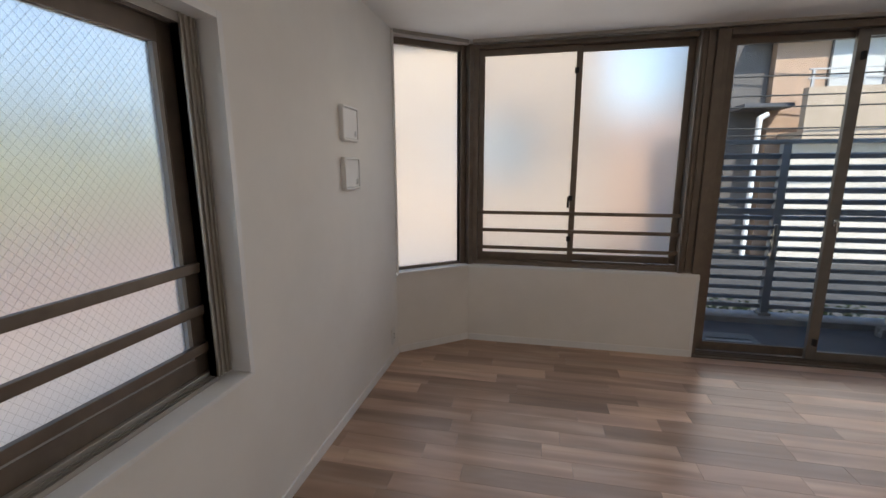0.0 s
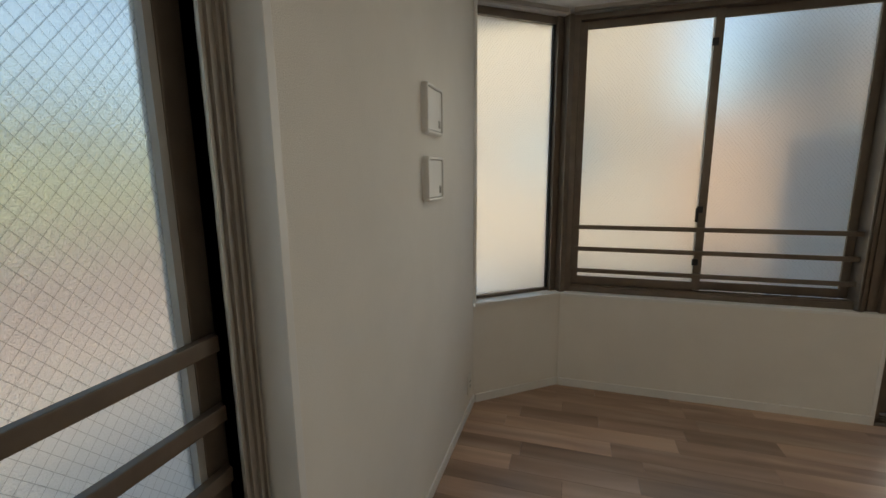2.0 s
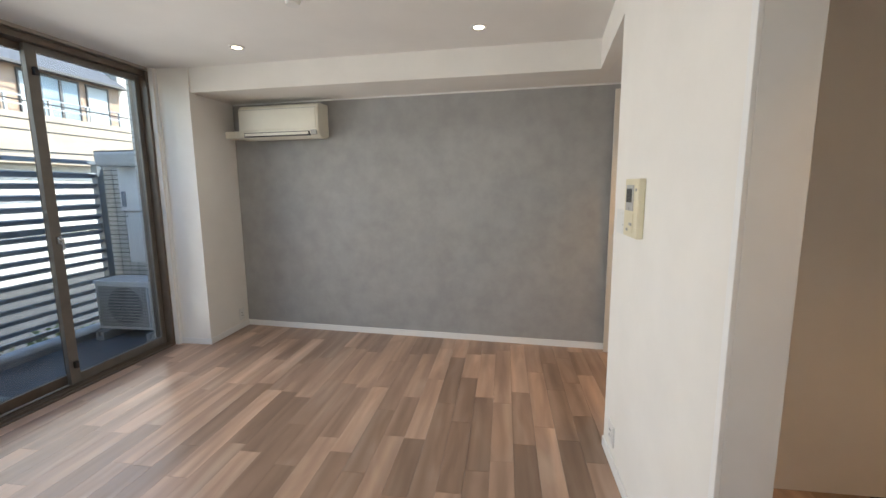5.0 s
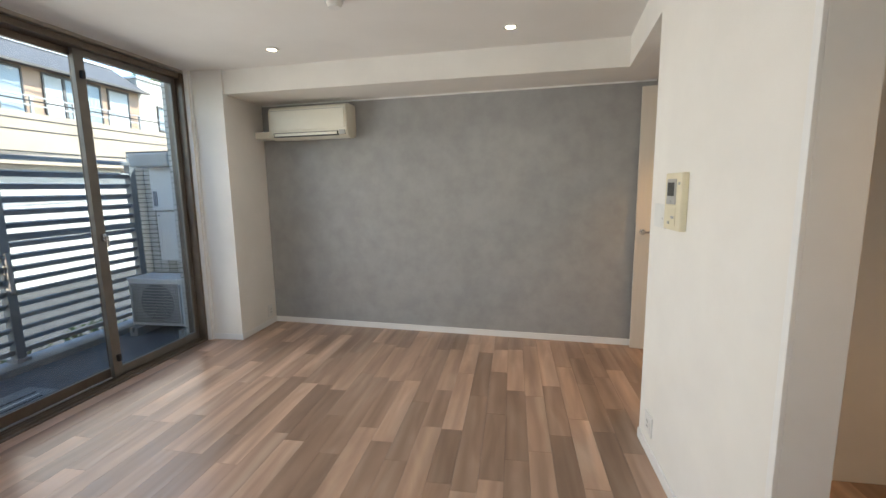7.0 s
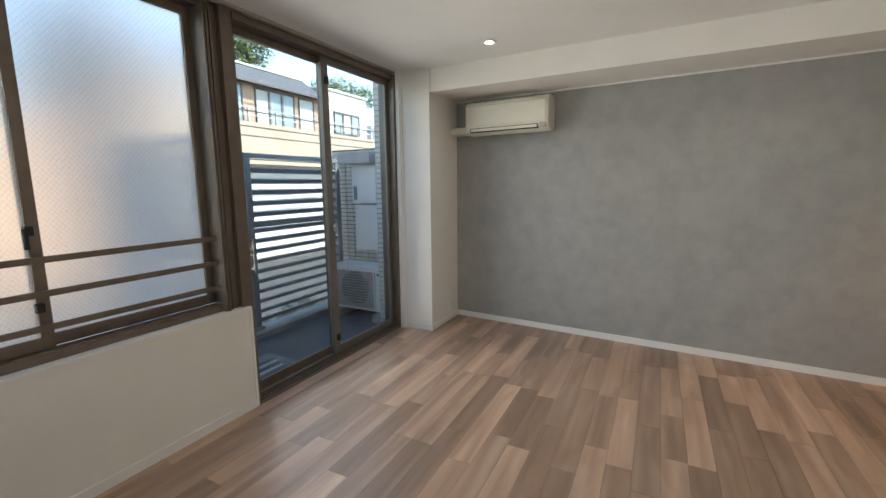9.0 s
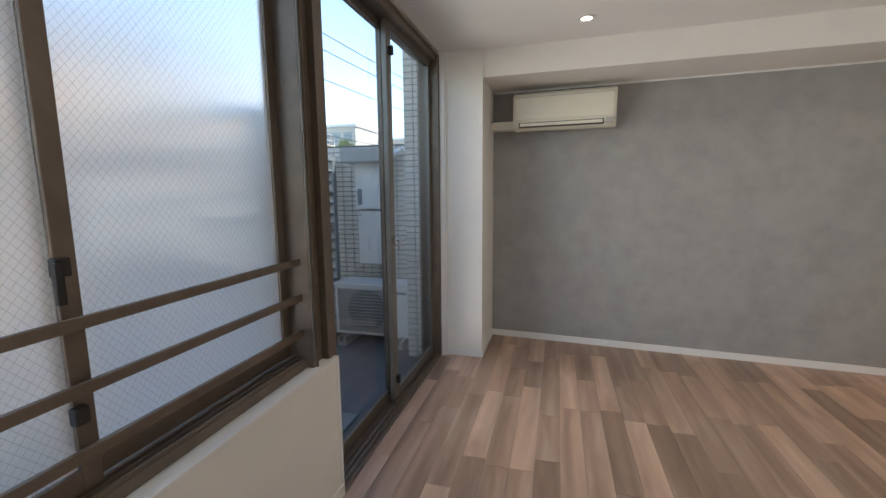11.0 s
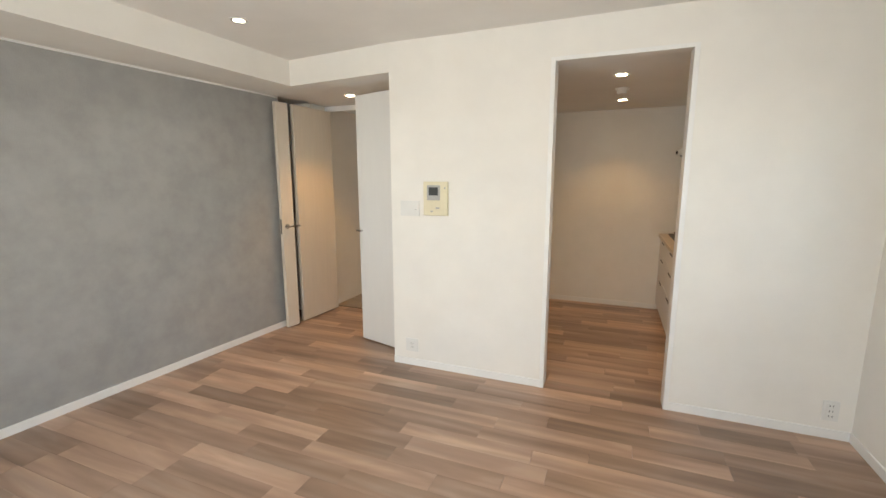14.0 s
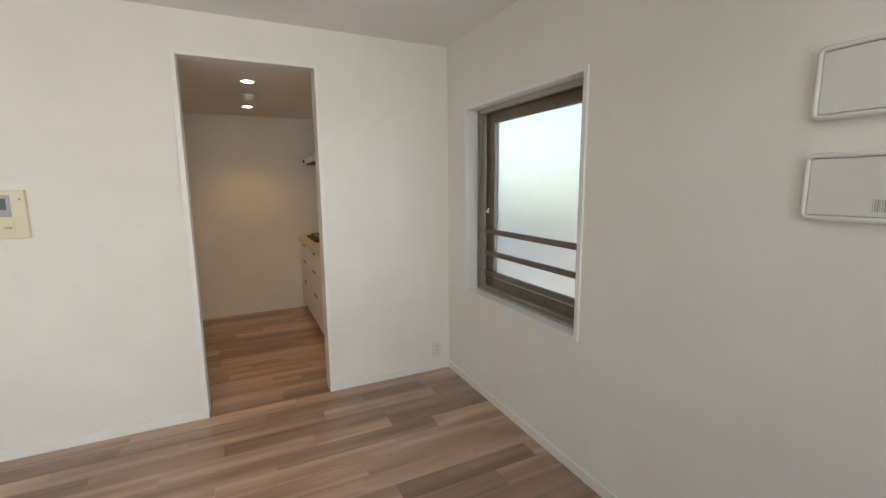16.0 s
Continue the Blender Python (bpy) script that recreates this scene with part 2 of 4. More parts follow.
ENTRY_TILE = mat("entry_tile", (0.36, 0.30, 0.24), rough=0.5, var=0.12, scale=6)
LIT = emitting("lamp_glow", (1.0, 0.86, 0.66), 1.2)
LIT_WARM = emitting("lamp_glow_warm", (1.0, 0.80, 0.55), 6.0)


# ---- mesh helpers ----
I4 = Matrix.Identity(4)


def box(bm, x0, y0, z0, x1, y1, z1, m=I4, bevel=0.0):
    c = Matrix.Translation(((x0 + x1) / 2, (y0 + y1) / 2, (z0 + z1) / 2))
    s = Matrix.Diagonal((abs(x1 - x0), abs(y1 - y0), abs(z1 - z0), 1))
    r = bmesh.ops.create_cube(bm, size=1, matrix=m @ c @ s)
    if bevel:
        edges = list({e for v in r["verts"] for e in v.link_edges})
        bmesh.ops.bevel(bm, geom=edges, offset=bevel, segments=2, affect="EDGES", profile=0.6)
    return bm


def boxes(*rows, m=I4, bevel=0.0):
    bm = bmesh.new()
    for r in rows:
        box(bm, *r, m=m, bevel=bevel)
    return bm


def rod(bm, a, b, r0, r1=None, seg=12):
    a, b = Vector(a), Vector(b)
    d = b - a
    m = Matrix.Translation((a + b) / 2) @ d.to_track_quat("Z", "Y").to_matrix().to_4x4()
    bmesh.ops.create_cone(bm, cap_ends=True, segments=seg, radius1=r0, radius2=r0 if r1 is None else r1, depth=d.length, matrix=m)
    return bm


def ring(bm, c, r_in, r_out, z0, z1, seg=32):
    """A flat ring round a vertical axis."""
    rows = []
    for r, z in ((r_in, z0), (r_out, z0), (r_out, z1), (r_in, z1)):
        rows.append([bm.verts.new((c[0] + r * math.cos(a), c[1] + r * math.sin(a), z)) for a in [2 * math.pi * k / seg for k in range(seg)]])
    for i in range(4):
        p, q = rows[i], rows[(i + 1) % 4]
        for k in range(seg):
            bm.faces.new((p[k], p[(k + 1) % seg], q[(k + 1) % seg], q[k]))
    bmesh.ops.recalc_face_normals(bm, faces=bm.faces)
    return bm


def prism(bm, outline, z0, z1):
    lo = [bm.verts.new((x, y, z0)) for x, y in outline]
    hi = [bm.verts.new((x, y, z1)) for x, y in outline]
    k = len(outline)
    bm.faces.new(lo)
    bm.faces.new(hi)
    for i in range(k):
        bm.faces.new((lo[i], lo[(i + 1) % k], hi[(i + 1) % k], hi[i]))
    bmesh.ops.recalc_face_normals(bm, faces=bm.faces)
    return bm


def mesh_of(name, bm, material):
    me = bpy.data.meshes.new(name)
    bm.to_mesh(me)
    bm.free()
    me.materials.append(material)
    return me


def part(name, bm, material, parent, label="", shadow=True):
    ob = new(name, mesh_of(name, bm, material))
    ob.parent = parent
    ob.visible_shadow = shadow
    return tagged(ob, label)


def thing(name, label, category, group="", kind="", at=(0, 0, 0)):
    ob = new(name)
    ob.empty_display_size = 0.1
    ob.location = at
    return tagged(ob, label, category, group, kind)


def solid(name, bm, material, label, category, kind="structure"):
    return tagged(new(name, mesh_of(name, bm, material)), label, category, kind=kind)


def smooth(ob):
    for p in ob.data.polygons:
        p.use_smooth = True
    return ob


# ---- plan ----
W = 4.56          # grey accent wall
D = 3.505         # room face of the low wall under the windows
H = 2.40          # ceiling
S = 2.18          # soffit of beam, corridor and kitchen
BAY_A = Vector((0.0, 3.118, 0))
BAY_B = Vector((0.506, 3.52, 0))
BX, BY = (BAY_B - BAY_A).normalized().to_2d()
BAY_L = (BAY_B - BAY_A).length
BAY = Matrix(((BX, -BY, 0, BAY_A.x), (BY, BX, 0, BAY_A.y), (0, 0, 1, 0), (0, 0, 0, 1)))
DOOR_X0, DOOR_X1 = 2.25, 3.93
SILL = 0.655


def east_x(y):
    """The accent wall runs slightly askew."""
    return 4.545 - (3.17 - y) * 0.0784


def east_strip(depth, y0, y1, z0, z1):
    return prism(bmesh.new(), ((east_x(y0) - depth, y0), (east_x(y0) + 0.002, y0), (east_x(y1) + 0.002, y1), (east_x(y1) - depth, y1)), z0, z1)


# ---- structure ----
solid("floor", boxes((-0.2, -3.0, -0.16, 4.9, 3.50, -0.012)), SUBFLOOR, "dark bed under the oak floor planks", "floor")
solid("ceiling", boxes((-0.2, -0.12, H, 4.9, 3.72, H + 0.2)), CEILING, "white papered living room ceiling", "ceiling")
solid("ceiling_kitchen", boxes((-0.2, -2.5, S, 2.72, -0.12, S + 0.1)), CEILING, "white kitchen ceiling lower than the room", "ceiling")
solid("ceiling_corridor", boxes((2.74, -2.5, S + 0.022, 4.9, -0.16, S + 0.12)), CEILING, "white corridor ceiling level with the beam", "ceiling")
solid("ceiling_beam", prism(bmesh.new(), ((3.83, -0.10), (east_x(-0.10), -0.10), (east_x(3.17), 3.17), (3.985, 3.17)), 2.20, H), WALLPAPER, "white papered ceiling beam along the accent wall", "beam")

WY0, WY1, WZ0, WZ1 = 0.284, 1.388, 0.685, 1.935
solid("wall_west", boxes((-0.2, -0.12, 0, 0, WY0, H), (-0.2, WY1, 0, 0, 3.118, H), (-0.2, WY0, 0, 0, WY1, WZ0), (-0.2, WY0, WZ1, 0, WY1, H)), WALLPAPER, "white papered wall with a recessed window", "wall")
OX0, OX1, OZ = 0.928, 1.687, 2.168
solid("wall_south", boxes((0, -0.12, 0, OX0, 0, H), (OX1, -0.12, 0, 2.853, 0, H), (OX0, -0.12, OZ, OX1, 0, H)), WALLPAPER, "white papered wall with the kitchen opening", "wall")
solid("wall_header", prism(bmesh.new(), ((2.853, -0.16), (4.30, -0.16), (4.30, -0.10), (3.83, -0.10), (2.853, 0)), 2.2, H), WALLPAPER, "white wall head above the corridor opening", "wall")
solid("wall_east", prism(bmesh.new(), ((east_x(-0.42), -0.42), (4.9, -0.42), (4.9, 3.6), (east_x(3.6), 3.6)), 0, H), ACCENT, "mottled grey accent wallpaper wall", "wall")
solid("pillar", boxes((3.965, 3.17, 0, W, 3.46, H), (3.93, 3.46, 0, W, 3.68, H)), WALLPAPER, "white papered corner pillar beside the balcony door", "pillar")
solid("wall_north", boxes((0.50, D, 0, DOOR_X0 - 0.005, 3.68, SILL - 0.02), (0.3, 3.60, 2.372, 3.97, 3.72, H)), WALLPAPER, "low white papered wall below the windows", "wall")
solid("wall_bay", boxes((0, 0, 0, BAY_L, 0.16, SILL - 0.02), (0, 0.02, 2.372, BAY_L, 0.18, H), m=BAY), WALLPAPER, "low angled white wall of the bay", "wall")
for wall_name, row in (("wall_kitchen_back", (0.0, -2.45, 0, 2.72, -2.30, S)), ("wall_kitchen_west", (0.0, -2.30, 0, 0.14, -0.12, S)), ("wall_kitchen_east", (2.60, -2.30, 0, 2.72, -0.12, S))):
    solid(wall_name, boxes(row), WALLPAPER, "plain white papered kitchen wall", "wall")
for wall_name, row in (("wall_corridor_east", (4.22, -2.4, 0, 4.32, -0.82, S + 0.02)), ("wall_closet_back", (4.32, -0.92, 0, 5.2, -0.82, S + 0.02)), ("wall_closet_side", (4.80, -0.82, 0, 4.9, -0.42, S + 0.02)),
                       ("wall_corridor_west", (2.74, -2.4, 0, 2.86, -0.12, S + 0.02)), ("wall_corridor_end", (2.74, -2.5, 0, 4.9, -2.4, S + 0.02))):
    solid(wall_name, boxes(row), WALLPAPER, "plain cream corridor wall in lamp light", "wall")
# unseen mass, added to keep the sun off the room and balcony
solid("building_shade_block", boxes((-0.4, -6.0, 2.62, 5.2, 3.70, 5.4)), PALE_STUCCO, "plain unseen block above the room, added to cast shade", "building")

# baseboards
BB = 0.055
solid("baseboard_west", boxes((0, 0, 0, 0.009, 3.118, BB), bevel=0.002), TRIM, "white baseboard", "baseboard")
solid("baseboard_south", boxes((0.009, 0, 0, OX0 - 0.02, 0.009, BB), (OX1 + 0.02, 0, 0, 2.853, 0.009, BB), bevel=0.002), TRIM, "white baseboard", "baseboard")
solid("baseboard_east", east_strip(0.009, -0.41, 3.16, 0, BB), TRIM, "white baseboard below the accent wall", "baseboard")
solid("baseboard_pillar", boxes((3.965, 3.161, 0, W - 0.01, 3.17, BB), (3.956, 3.161, 0, 3.965, 3.46, BB), bevel=0.002), TRIM, "white baseboard round the pillar", "baseboard")
solid("baseboard_north", boxes((0.512, D - 0.009, 0, DOOR_X0 - 0.005, D, BB), bevel=0.002), TRIM, "white baseboard below the window", "baseboard")
solid("baseboard_bay", boxes((0.012, -0.009, 0, BAY_L - 0.002, 0, BB), m=BAY, bevel=0.002), TRIM, "white baseboard of the bay", "baseboard")
solid("baseboard_kitchen", boxes((0.8, -2.30, 0, 2.60, -2.291, BB)), TRIM, "white kitchen baseboard", "baseboard")
solid("trim_wallpaper_seam", east_strip(0.012, -0.41, 3.16, 2.188, 2.2), TRIM, "thin white trim below the beam", "trim")
solid("trim_opening", boxes((OX0 - 0.022, 0, 0, OX0 + 0.006, 0.012, OZ + 0.016), (OX1 - 0.006, 0, 0, OX1 + 0.022, 0.012, OZ + 0.016), (OX0 + 0.006, 0, OZ - 0.008, OX1 - 0.006, 0.012, OZ + 0.016),
                            (OX0, -0.125, 0, OX0 + 0.006, 0, OZ), (OX1 - 0.006, -0.125, 0, OX1, 0, OZ), bevel=0.002), TRIM, "slim white casing of the kitchen opening", "trim")
solid("trim_sill_north", boxes((0.50, D - 0.005, SILL - 0.02, DOOR_X0 - 0.002, 3.56, SILL), (DOOR_X0 - 0.02, D - 0.005, 0, DOOR_X0, 3.60, SILL - 0.02), bevel=0.003), TRIM, "white window board", "trim")
solid("trim_sill_bay", boxes((0.01, -0.012, SILL - 0.02, BAY_L, 0.12, SILL), m=BAY, bevel=0.003), TRIM, "white angled window board", "trim")


# ---- windows ----
def west_window():
    w = thing("window_1", "bronze aluminium window with wired frosted glass", "window", kind="structure")
    part("window_sill", boxes((-0.08, WY0 - 0.012, WZ0 - 0.0, 0.012, WY1 + 0.012, WZ0 + 0.016), bevel=0.002), TRIM, w, "white sill board")
    part("casing", boxes((-0.08, WY0 - 0.012, WZ0 + 0.016, 0.010, WY0 + 0.012, WZ1 + 0.012), (-0.08, WY1 - 0.012, WZ0 + 0.016, 0.010, WY1 + 0.012, WZ1 + 0.012), (-0.08, WY0 + 0.012, WZ1 - 0.012, 0.010, WY1 - 0.012, WZ1 + 0.012), bevel=0.002), TRIM, w, "white reveal lining")
    a, b, c, d = WY0 + 0.013, WY1 - 0.013, WZ0 + 0.018, WZ1 - 0.014
    bm = boxes((-0.19, a, c, -0.10, 0.36, d), (-0.19, 1.335, c, -0.085, b, d), (-0.19, 0.36, c, -0.10, 1.335, c + 0.03), (-0.19, 0.36, d - 0.025, -0.085, 1.335, d), bevel=0.003)
    for y in (a + 0.006, a + 0.024, a + 0.06, a + 0.085):
        box(bm, -0.10, y, c, -0.082, y + 0.005, d)
    for y in (1.300, 1.318, 1.340, 1.358):
        box(bm, -0.10, y, c + 0.012, -0.060, y + 0.006, d)
    box(bm, -0.10, 1.300, c + 0.012, -0.068, 1.366, d)
    for x in (-0.098, -0.084, -0.070):
        box(bm, x, 0.36, c, x + 0.004, 1.30, c + 0.016)
        box(bm, x, 0.36, d - 0.03, x + 0.004, 1.30, d)
    part("window_frame", bm, SILVER, w)
    sash = part("sash", boxes((-0.155, 0.36, c + 0.03, -0.115, 0.455, d - 0.025), (-0.155, 1.262, c + 0.03, -0.115, 1.335, d - 0.025), (-0.155, 0.455, c + 0.03, -0.115, 1.262, 0.795), (-0.155, 0.455, 1.828, -0.115, 1.262, d - 0.025), bevel=0.003), BRONZE, w)
    part("glazing_bead", boxes((-0.148, 0.455, 0.795, -0.118, 0.468, 1.828), (-0.148, 1.246, 0.795, -0.118, 1.262, 1.828), (-0.148, 0.468, 0.795, -0.118, 1.246, 0.806)), GREY_PLASTIC, sash, "grey glazing bead")
    part("pane", boxes((-0.140, 0.455, 0.795, -0.135, 1.262, 1.828)), FROST_SIDE, sash, "wired frosted glass", shadow=False)
    for z in (1.118, 0.970, 0.832):
        part("guard_bar", boxes((-0.112, 0.33, z - 0.017, -0.092, 1.31, z + 0.017), bevel=0.003), BRONZE, w)
    bm = boxes((-0.118, 0.395, 1.235, -0.100, 0.42, 1.275), bevel=0.003)
    rod(bm, (-0.105, 0.405, 1.255), (-0.075, 0.435, 1.255), 0.007)
    part("latch", bm, CHROME, w)


def north_window():
    w = thing("window_2", "bronze sliding window with wired frosted glass", "window", kind="structure")
    x0, x1, z0, z1 = 0.512, 2.10, SILL, 2.372
    bm = boxes((x0, 3.555, z0, x0 + 0.05, 3.66, z1), (x0 + 0.05, 3.56, z0, x1, 3.66, z0 + 0.035), (x0 + 0.05, 3.56, z1 - 0.03, x1, 3.66, z1), bevel=0.003)
    for k in range(3):
        box(bm, x0 + 0.05, 3.565 + 0.022 * k, z0 + 0.035, x1, 3.571 + 0.022 * k, z0 + 0.046)
    part("window_frame", bm, BRONZE, w)
    mid = 1.312
    for a, b, y in ((x0 + 0.05, mid + 0.022, 3.598), (mid - 0.022, x1, 3.628)):
        sash = part("sash", boxes((a, y, z0 + 0.046, a + 0.042, y + 0.026, z1 - 0.03), (b - 0.044, y, z0 + 0.046, b, y + 0.026, z1 - 0.03), (a + 0.042, y, z0 + 0.046, b - 0.044, y + 0.026, z0 + 0.10), (a + 0.042, y, z1 - 0.075, b - 0.044, y + 0.026, z1 - 0.03), bevel=0.003), BRONZE, w)
        part("pane", boxes((a + 0.042, y + 0.010, z0 + 0.10, b - 0.044, y + 0.015, z1 - 0.075)), FROST_MAIN, sash, "wired frosted glass", shadow=False)
    for z in (1.088, 0.945, 0.80):
        part("guard_bar", boxes((x0 + 0.045, 3.566, z - 0.014, x1 + 0.03, 3.580, z + 0.014), bevel=0.003), BRONZE, w)
    for z, big in ((1.21, 1), (0.885, 0), (2.16, 0)):
        bm = boxes((mid - 0.034, 3.575, z - 0.02, mid - 0.004, 3.598, z + 0.02), bevel=0.004)
        if big:
            box(bm, mid - 0.045, 3.560, z - 0.075, mid - 0.028, 3.575, z + 0.012, bevel=0.004)
        part("latch", bm, DARK, w)
    box_post = boxes((2.10, 3.53, z0, 2.135, 3.66, z1), (2.135, 3.55, z0, 2.20, 3.66, z1), (2.20, 3.52, SILL, 2.25, 3.66, z1), (2.115, 3.52, z0, 2.122, 3.53, z1), (2.15, 3.54, z0, 2.156, 3.55, z1), bevel=0.002)
    part("mullion", box_post, BRONZE, w)
    part("bead", boxes((2.100, 3.522, z0 + 0.01, 2.107, 3.530, z1), bevel=0.002), SASH_GREY, w, "pale aluminium insect screen channel")


def bay_window():
    w = thing("window_3", "fixed narrow frosted pane in a bronze frame", "window", kind="structure")
    L, z0, z1 = BAY_L, SILL, 2.372
    part("casing", boxes((0.0, -0.004, z0, 0.02, 0.09, z1), m=BAY, bevel=0.002), TRIM, w, "white reveal lining")
    part("window_frame", boxes((0.02, 0.075, z0, 0.040, 0.13, z1), (L - 0.055, 0.055, z0, L - 0.012, 0.13, z1), (0.04, 0.08, z0, L - 0.055, 0.13, z0 + 0.022), (0.04, 0.07, z1 - 0.045, L - 0.055, 0.13, z1), m=BAY, bevel=0.003), BRONZE, w)
    part("gasket", boxes((L - 0.068, 0.080, z0 + 0.022, L - 0.056, 0.10, z1 - 0.045), m=BAY), RUBBER, w)
    part("pane", boxes((0.040, 0.095, z0 + 0.022, L - 0.055, 0.100, z1 - 0.045), m=BAY), FROST_BAY, w, "frosted glass", shadow=False)
    part("corner_post", boxes((L - 0.010, 0.0, z0, L + 0.026, 0.10, z1), m=BAY, bevel=0.004), BRONZE, w)


def balcony_door():
    w = thing("door_1", "bronze aluminium sliding glass balcony door", "door", kind="structure")
    x0, x1, z1 = DOOR_X0, DOOR_X1, 2.372
    bm = boxes((x0, 3.53, 0.0, x0 + 0.035, 3.67, z1), (x1 - 0.03, 3.50, 0.0, x1, 3.67, z1), (x0 + 0.035, 3.52, z1 - 0.045, x1 - 0.03, 3.67, z1), (x0, 3.50, -0.10, x1, 3.67, 0.012), bevel=0.003)
    for k in range(3):
        box(bm, x0 + 0.035, 3.52 + 0.03 * k, 0.012, x1 - 0.03, 3.528 + 0.03 * k, 0.028)
    part("door_frame", bm, BRONZE, w)
    mid = 3.085
    for a, b, y, st in ((x0 + 0.035, mid + 0.03, 3.612, BRONZE), (mid - 0.045, x1 - 0.03, 3.565, SASH_GREY)):
        sash = part("sash", boxes((a, y, 0.028, a + 0.07, y + 0.032, z1 - 0.045), (b - 0.045, y, 0.028, b, y + 0.032, z1 - 0.045), (a + 0.07, y, 0.028, b - 0.045, y + 0.032, 0.095), (a + 0.07, y, z1 - 0.09, b - 0.045, y + 0.032, z1 - 0.045), bevel=0.003), st, w)
        part("pane", boxes((a + 0.07, y + 0.012, 0.095, b - 0.045, y + 0.018, z1 - 0.09)), GLASS, sash, "clear glass", shadow=False)
    for z in (1.06, 2.16, 0.17):
        bm = boxes((mid - 0.018, 3.540, z - 0.026, mid + 0.006, 3.566, z + 0.026), bevel=0.005)
        if z == 1.06:
            rod(bm, (mid - 0.006, 3.540, z), (mid - 0.006, 3.520, z), 0.012)
            box(bm, mid - 0.012, 3.518, z - 0.065, mid + 0.002, 3.530, z + 0.008, bevel=0.003)
        part("latch", bm, CHROME if z == 1.06 else DARK, w)
    part("casing", boxes((3.925, 3.462, 0, 3.945, 3.50, z1), (3.945, 3.452, 0, 3.966, 3.462, z1), bevel=0.002), TRIM, w, "white door casing")


west_window()
north_window()
bay_window()
balcony_door()

rail = thing("curtain_rail", "slim bronze curtain rail along the window head", "curtain rail")
part("track", boxes((0.52, 3.505, 2.378, 3.95, 3.512, H), (0.52, 3.528, 2.378, 3.95, 3.535, H), (0.52, 3.512, 2.392, 3.95, 3.528, H)), SILVER, rail)
part("end_cap", boxes((3.94, 3.50, 2.374, 3.956, 3.54, H - 0.002), bevel=0.002), DARK, rail)
rail2 = thing("curtain_rail", "slim bronze curtain rail along the angled bay", "curtain rail")
part("track", boxes((0.02, 0.0, 2.378, BAY_L - 0.02, 0.007, H), (0.02, 0.024, 2.378, BAY_L - 0.02, 0.031, H), m=BAY), SILVER, rail2)


# ---- ceiling lamps ----
def downlight(x, y, z, r, glow, watts, color, label, cone=150):
    d = thing("downlight", label, "downlight", group="recessed ceiling lamps")
    part("trim_ring", ring(bmesh.new(), (x, y), r * 0.86, r, z - 0.006, z - 0.001), WHITE_PLASTIC, d)
    part("reflector", ring(bmesh.new(), (x, y), r * 0.62, r * 0.86, z - 0.004, z - 0.0012), CHROME, d)
    bm = bmesh.new()
    bmesh.ops.create_cone(bm, cap_ends=True, segments=24, radius1=r * 0.62, radius2=r * 0.62, depth=0.003, matrix=Matrix.Translation((x, y, z - 0.003)))
    part("bulb", bm, glow, d)
    lamp = bpy.data.lights.new("downlight_beam", "SPOT")
    lamp.energy, lamp.color, lamp.spot_size, lamp.spot_blend, lamp.shadow_soft_size = watts, color, radians(cone), 0.6, 0.05
    ob = new("lamp_beam", lamp)
    ob.matrix_world = look((x, y, z - 0.02), (x, y, 0))
    ob.parent = d
    return d


for x, y in ((3.58, 2.46), (3.48, 0.725), (2.22, 2.50), (0.80, 2.62)):
    downlight(x, y, H, 0.055, LIT, 1.2, (1.0, 0.93, 0.82), "lit recessed downlight in the living room ceiling", 142)
for x, y in ((1.30, -0.61), (1.28, -1.68)):
    downlight(x, y, S, 0.062, LIT_WARM, 2.3, (1.0, 0.57, 0.22), "lit warm downlight in the kitchen ceiling", 112)
downlight(3.595, -0.62, S + 0.02, 0.062, LIT_WARM, 5.0, (1.0, 0.54, 0.19), "lit warm downlight in the corridor ceiling", 100)

for x, y, z in ((2.88, 1.67, H), (1.29, -1.12, S)):
    s = thing("smoke_detector", "small round white ceiling smoke detector", "smoke detector", group="smoke detectors")
    bm = bmesh.new()
    rod(bm, (x, y, z - 0.018), (x, y, z - 0.0005), 0.052, 0.055, 24)
    part("base", bm, WHITE_PLASTIC, s)
    bm = bmesh.new()
    rod(bm, (x, y, z - 0.045), (x, y, z - 0.018), 0.034, 0.044, 24)
    part("cap", bm, WHITE_PLASTIC, s)


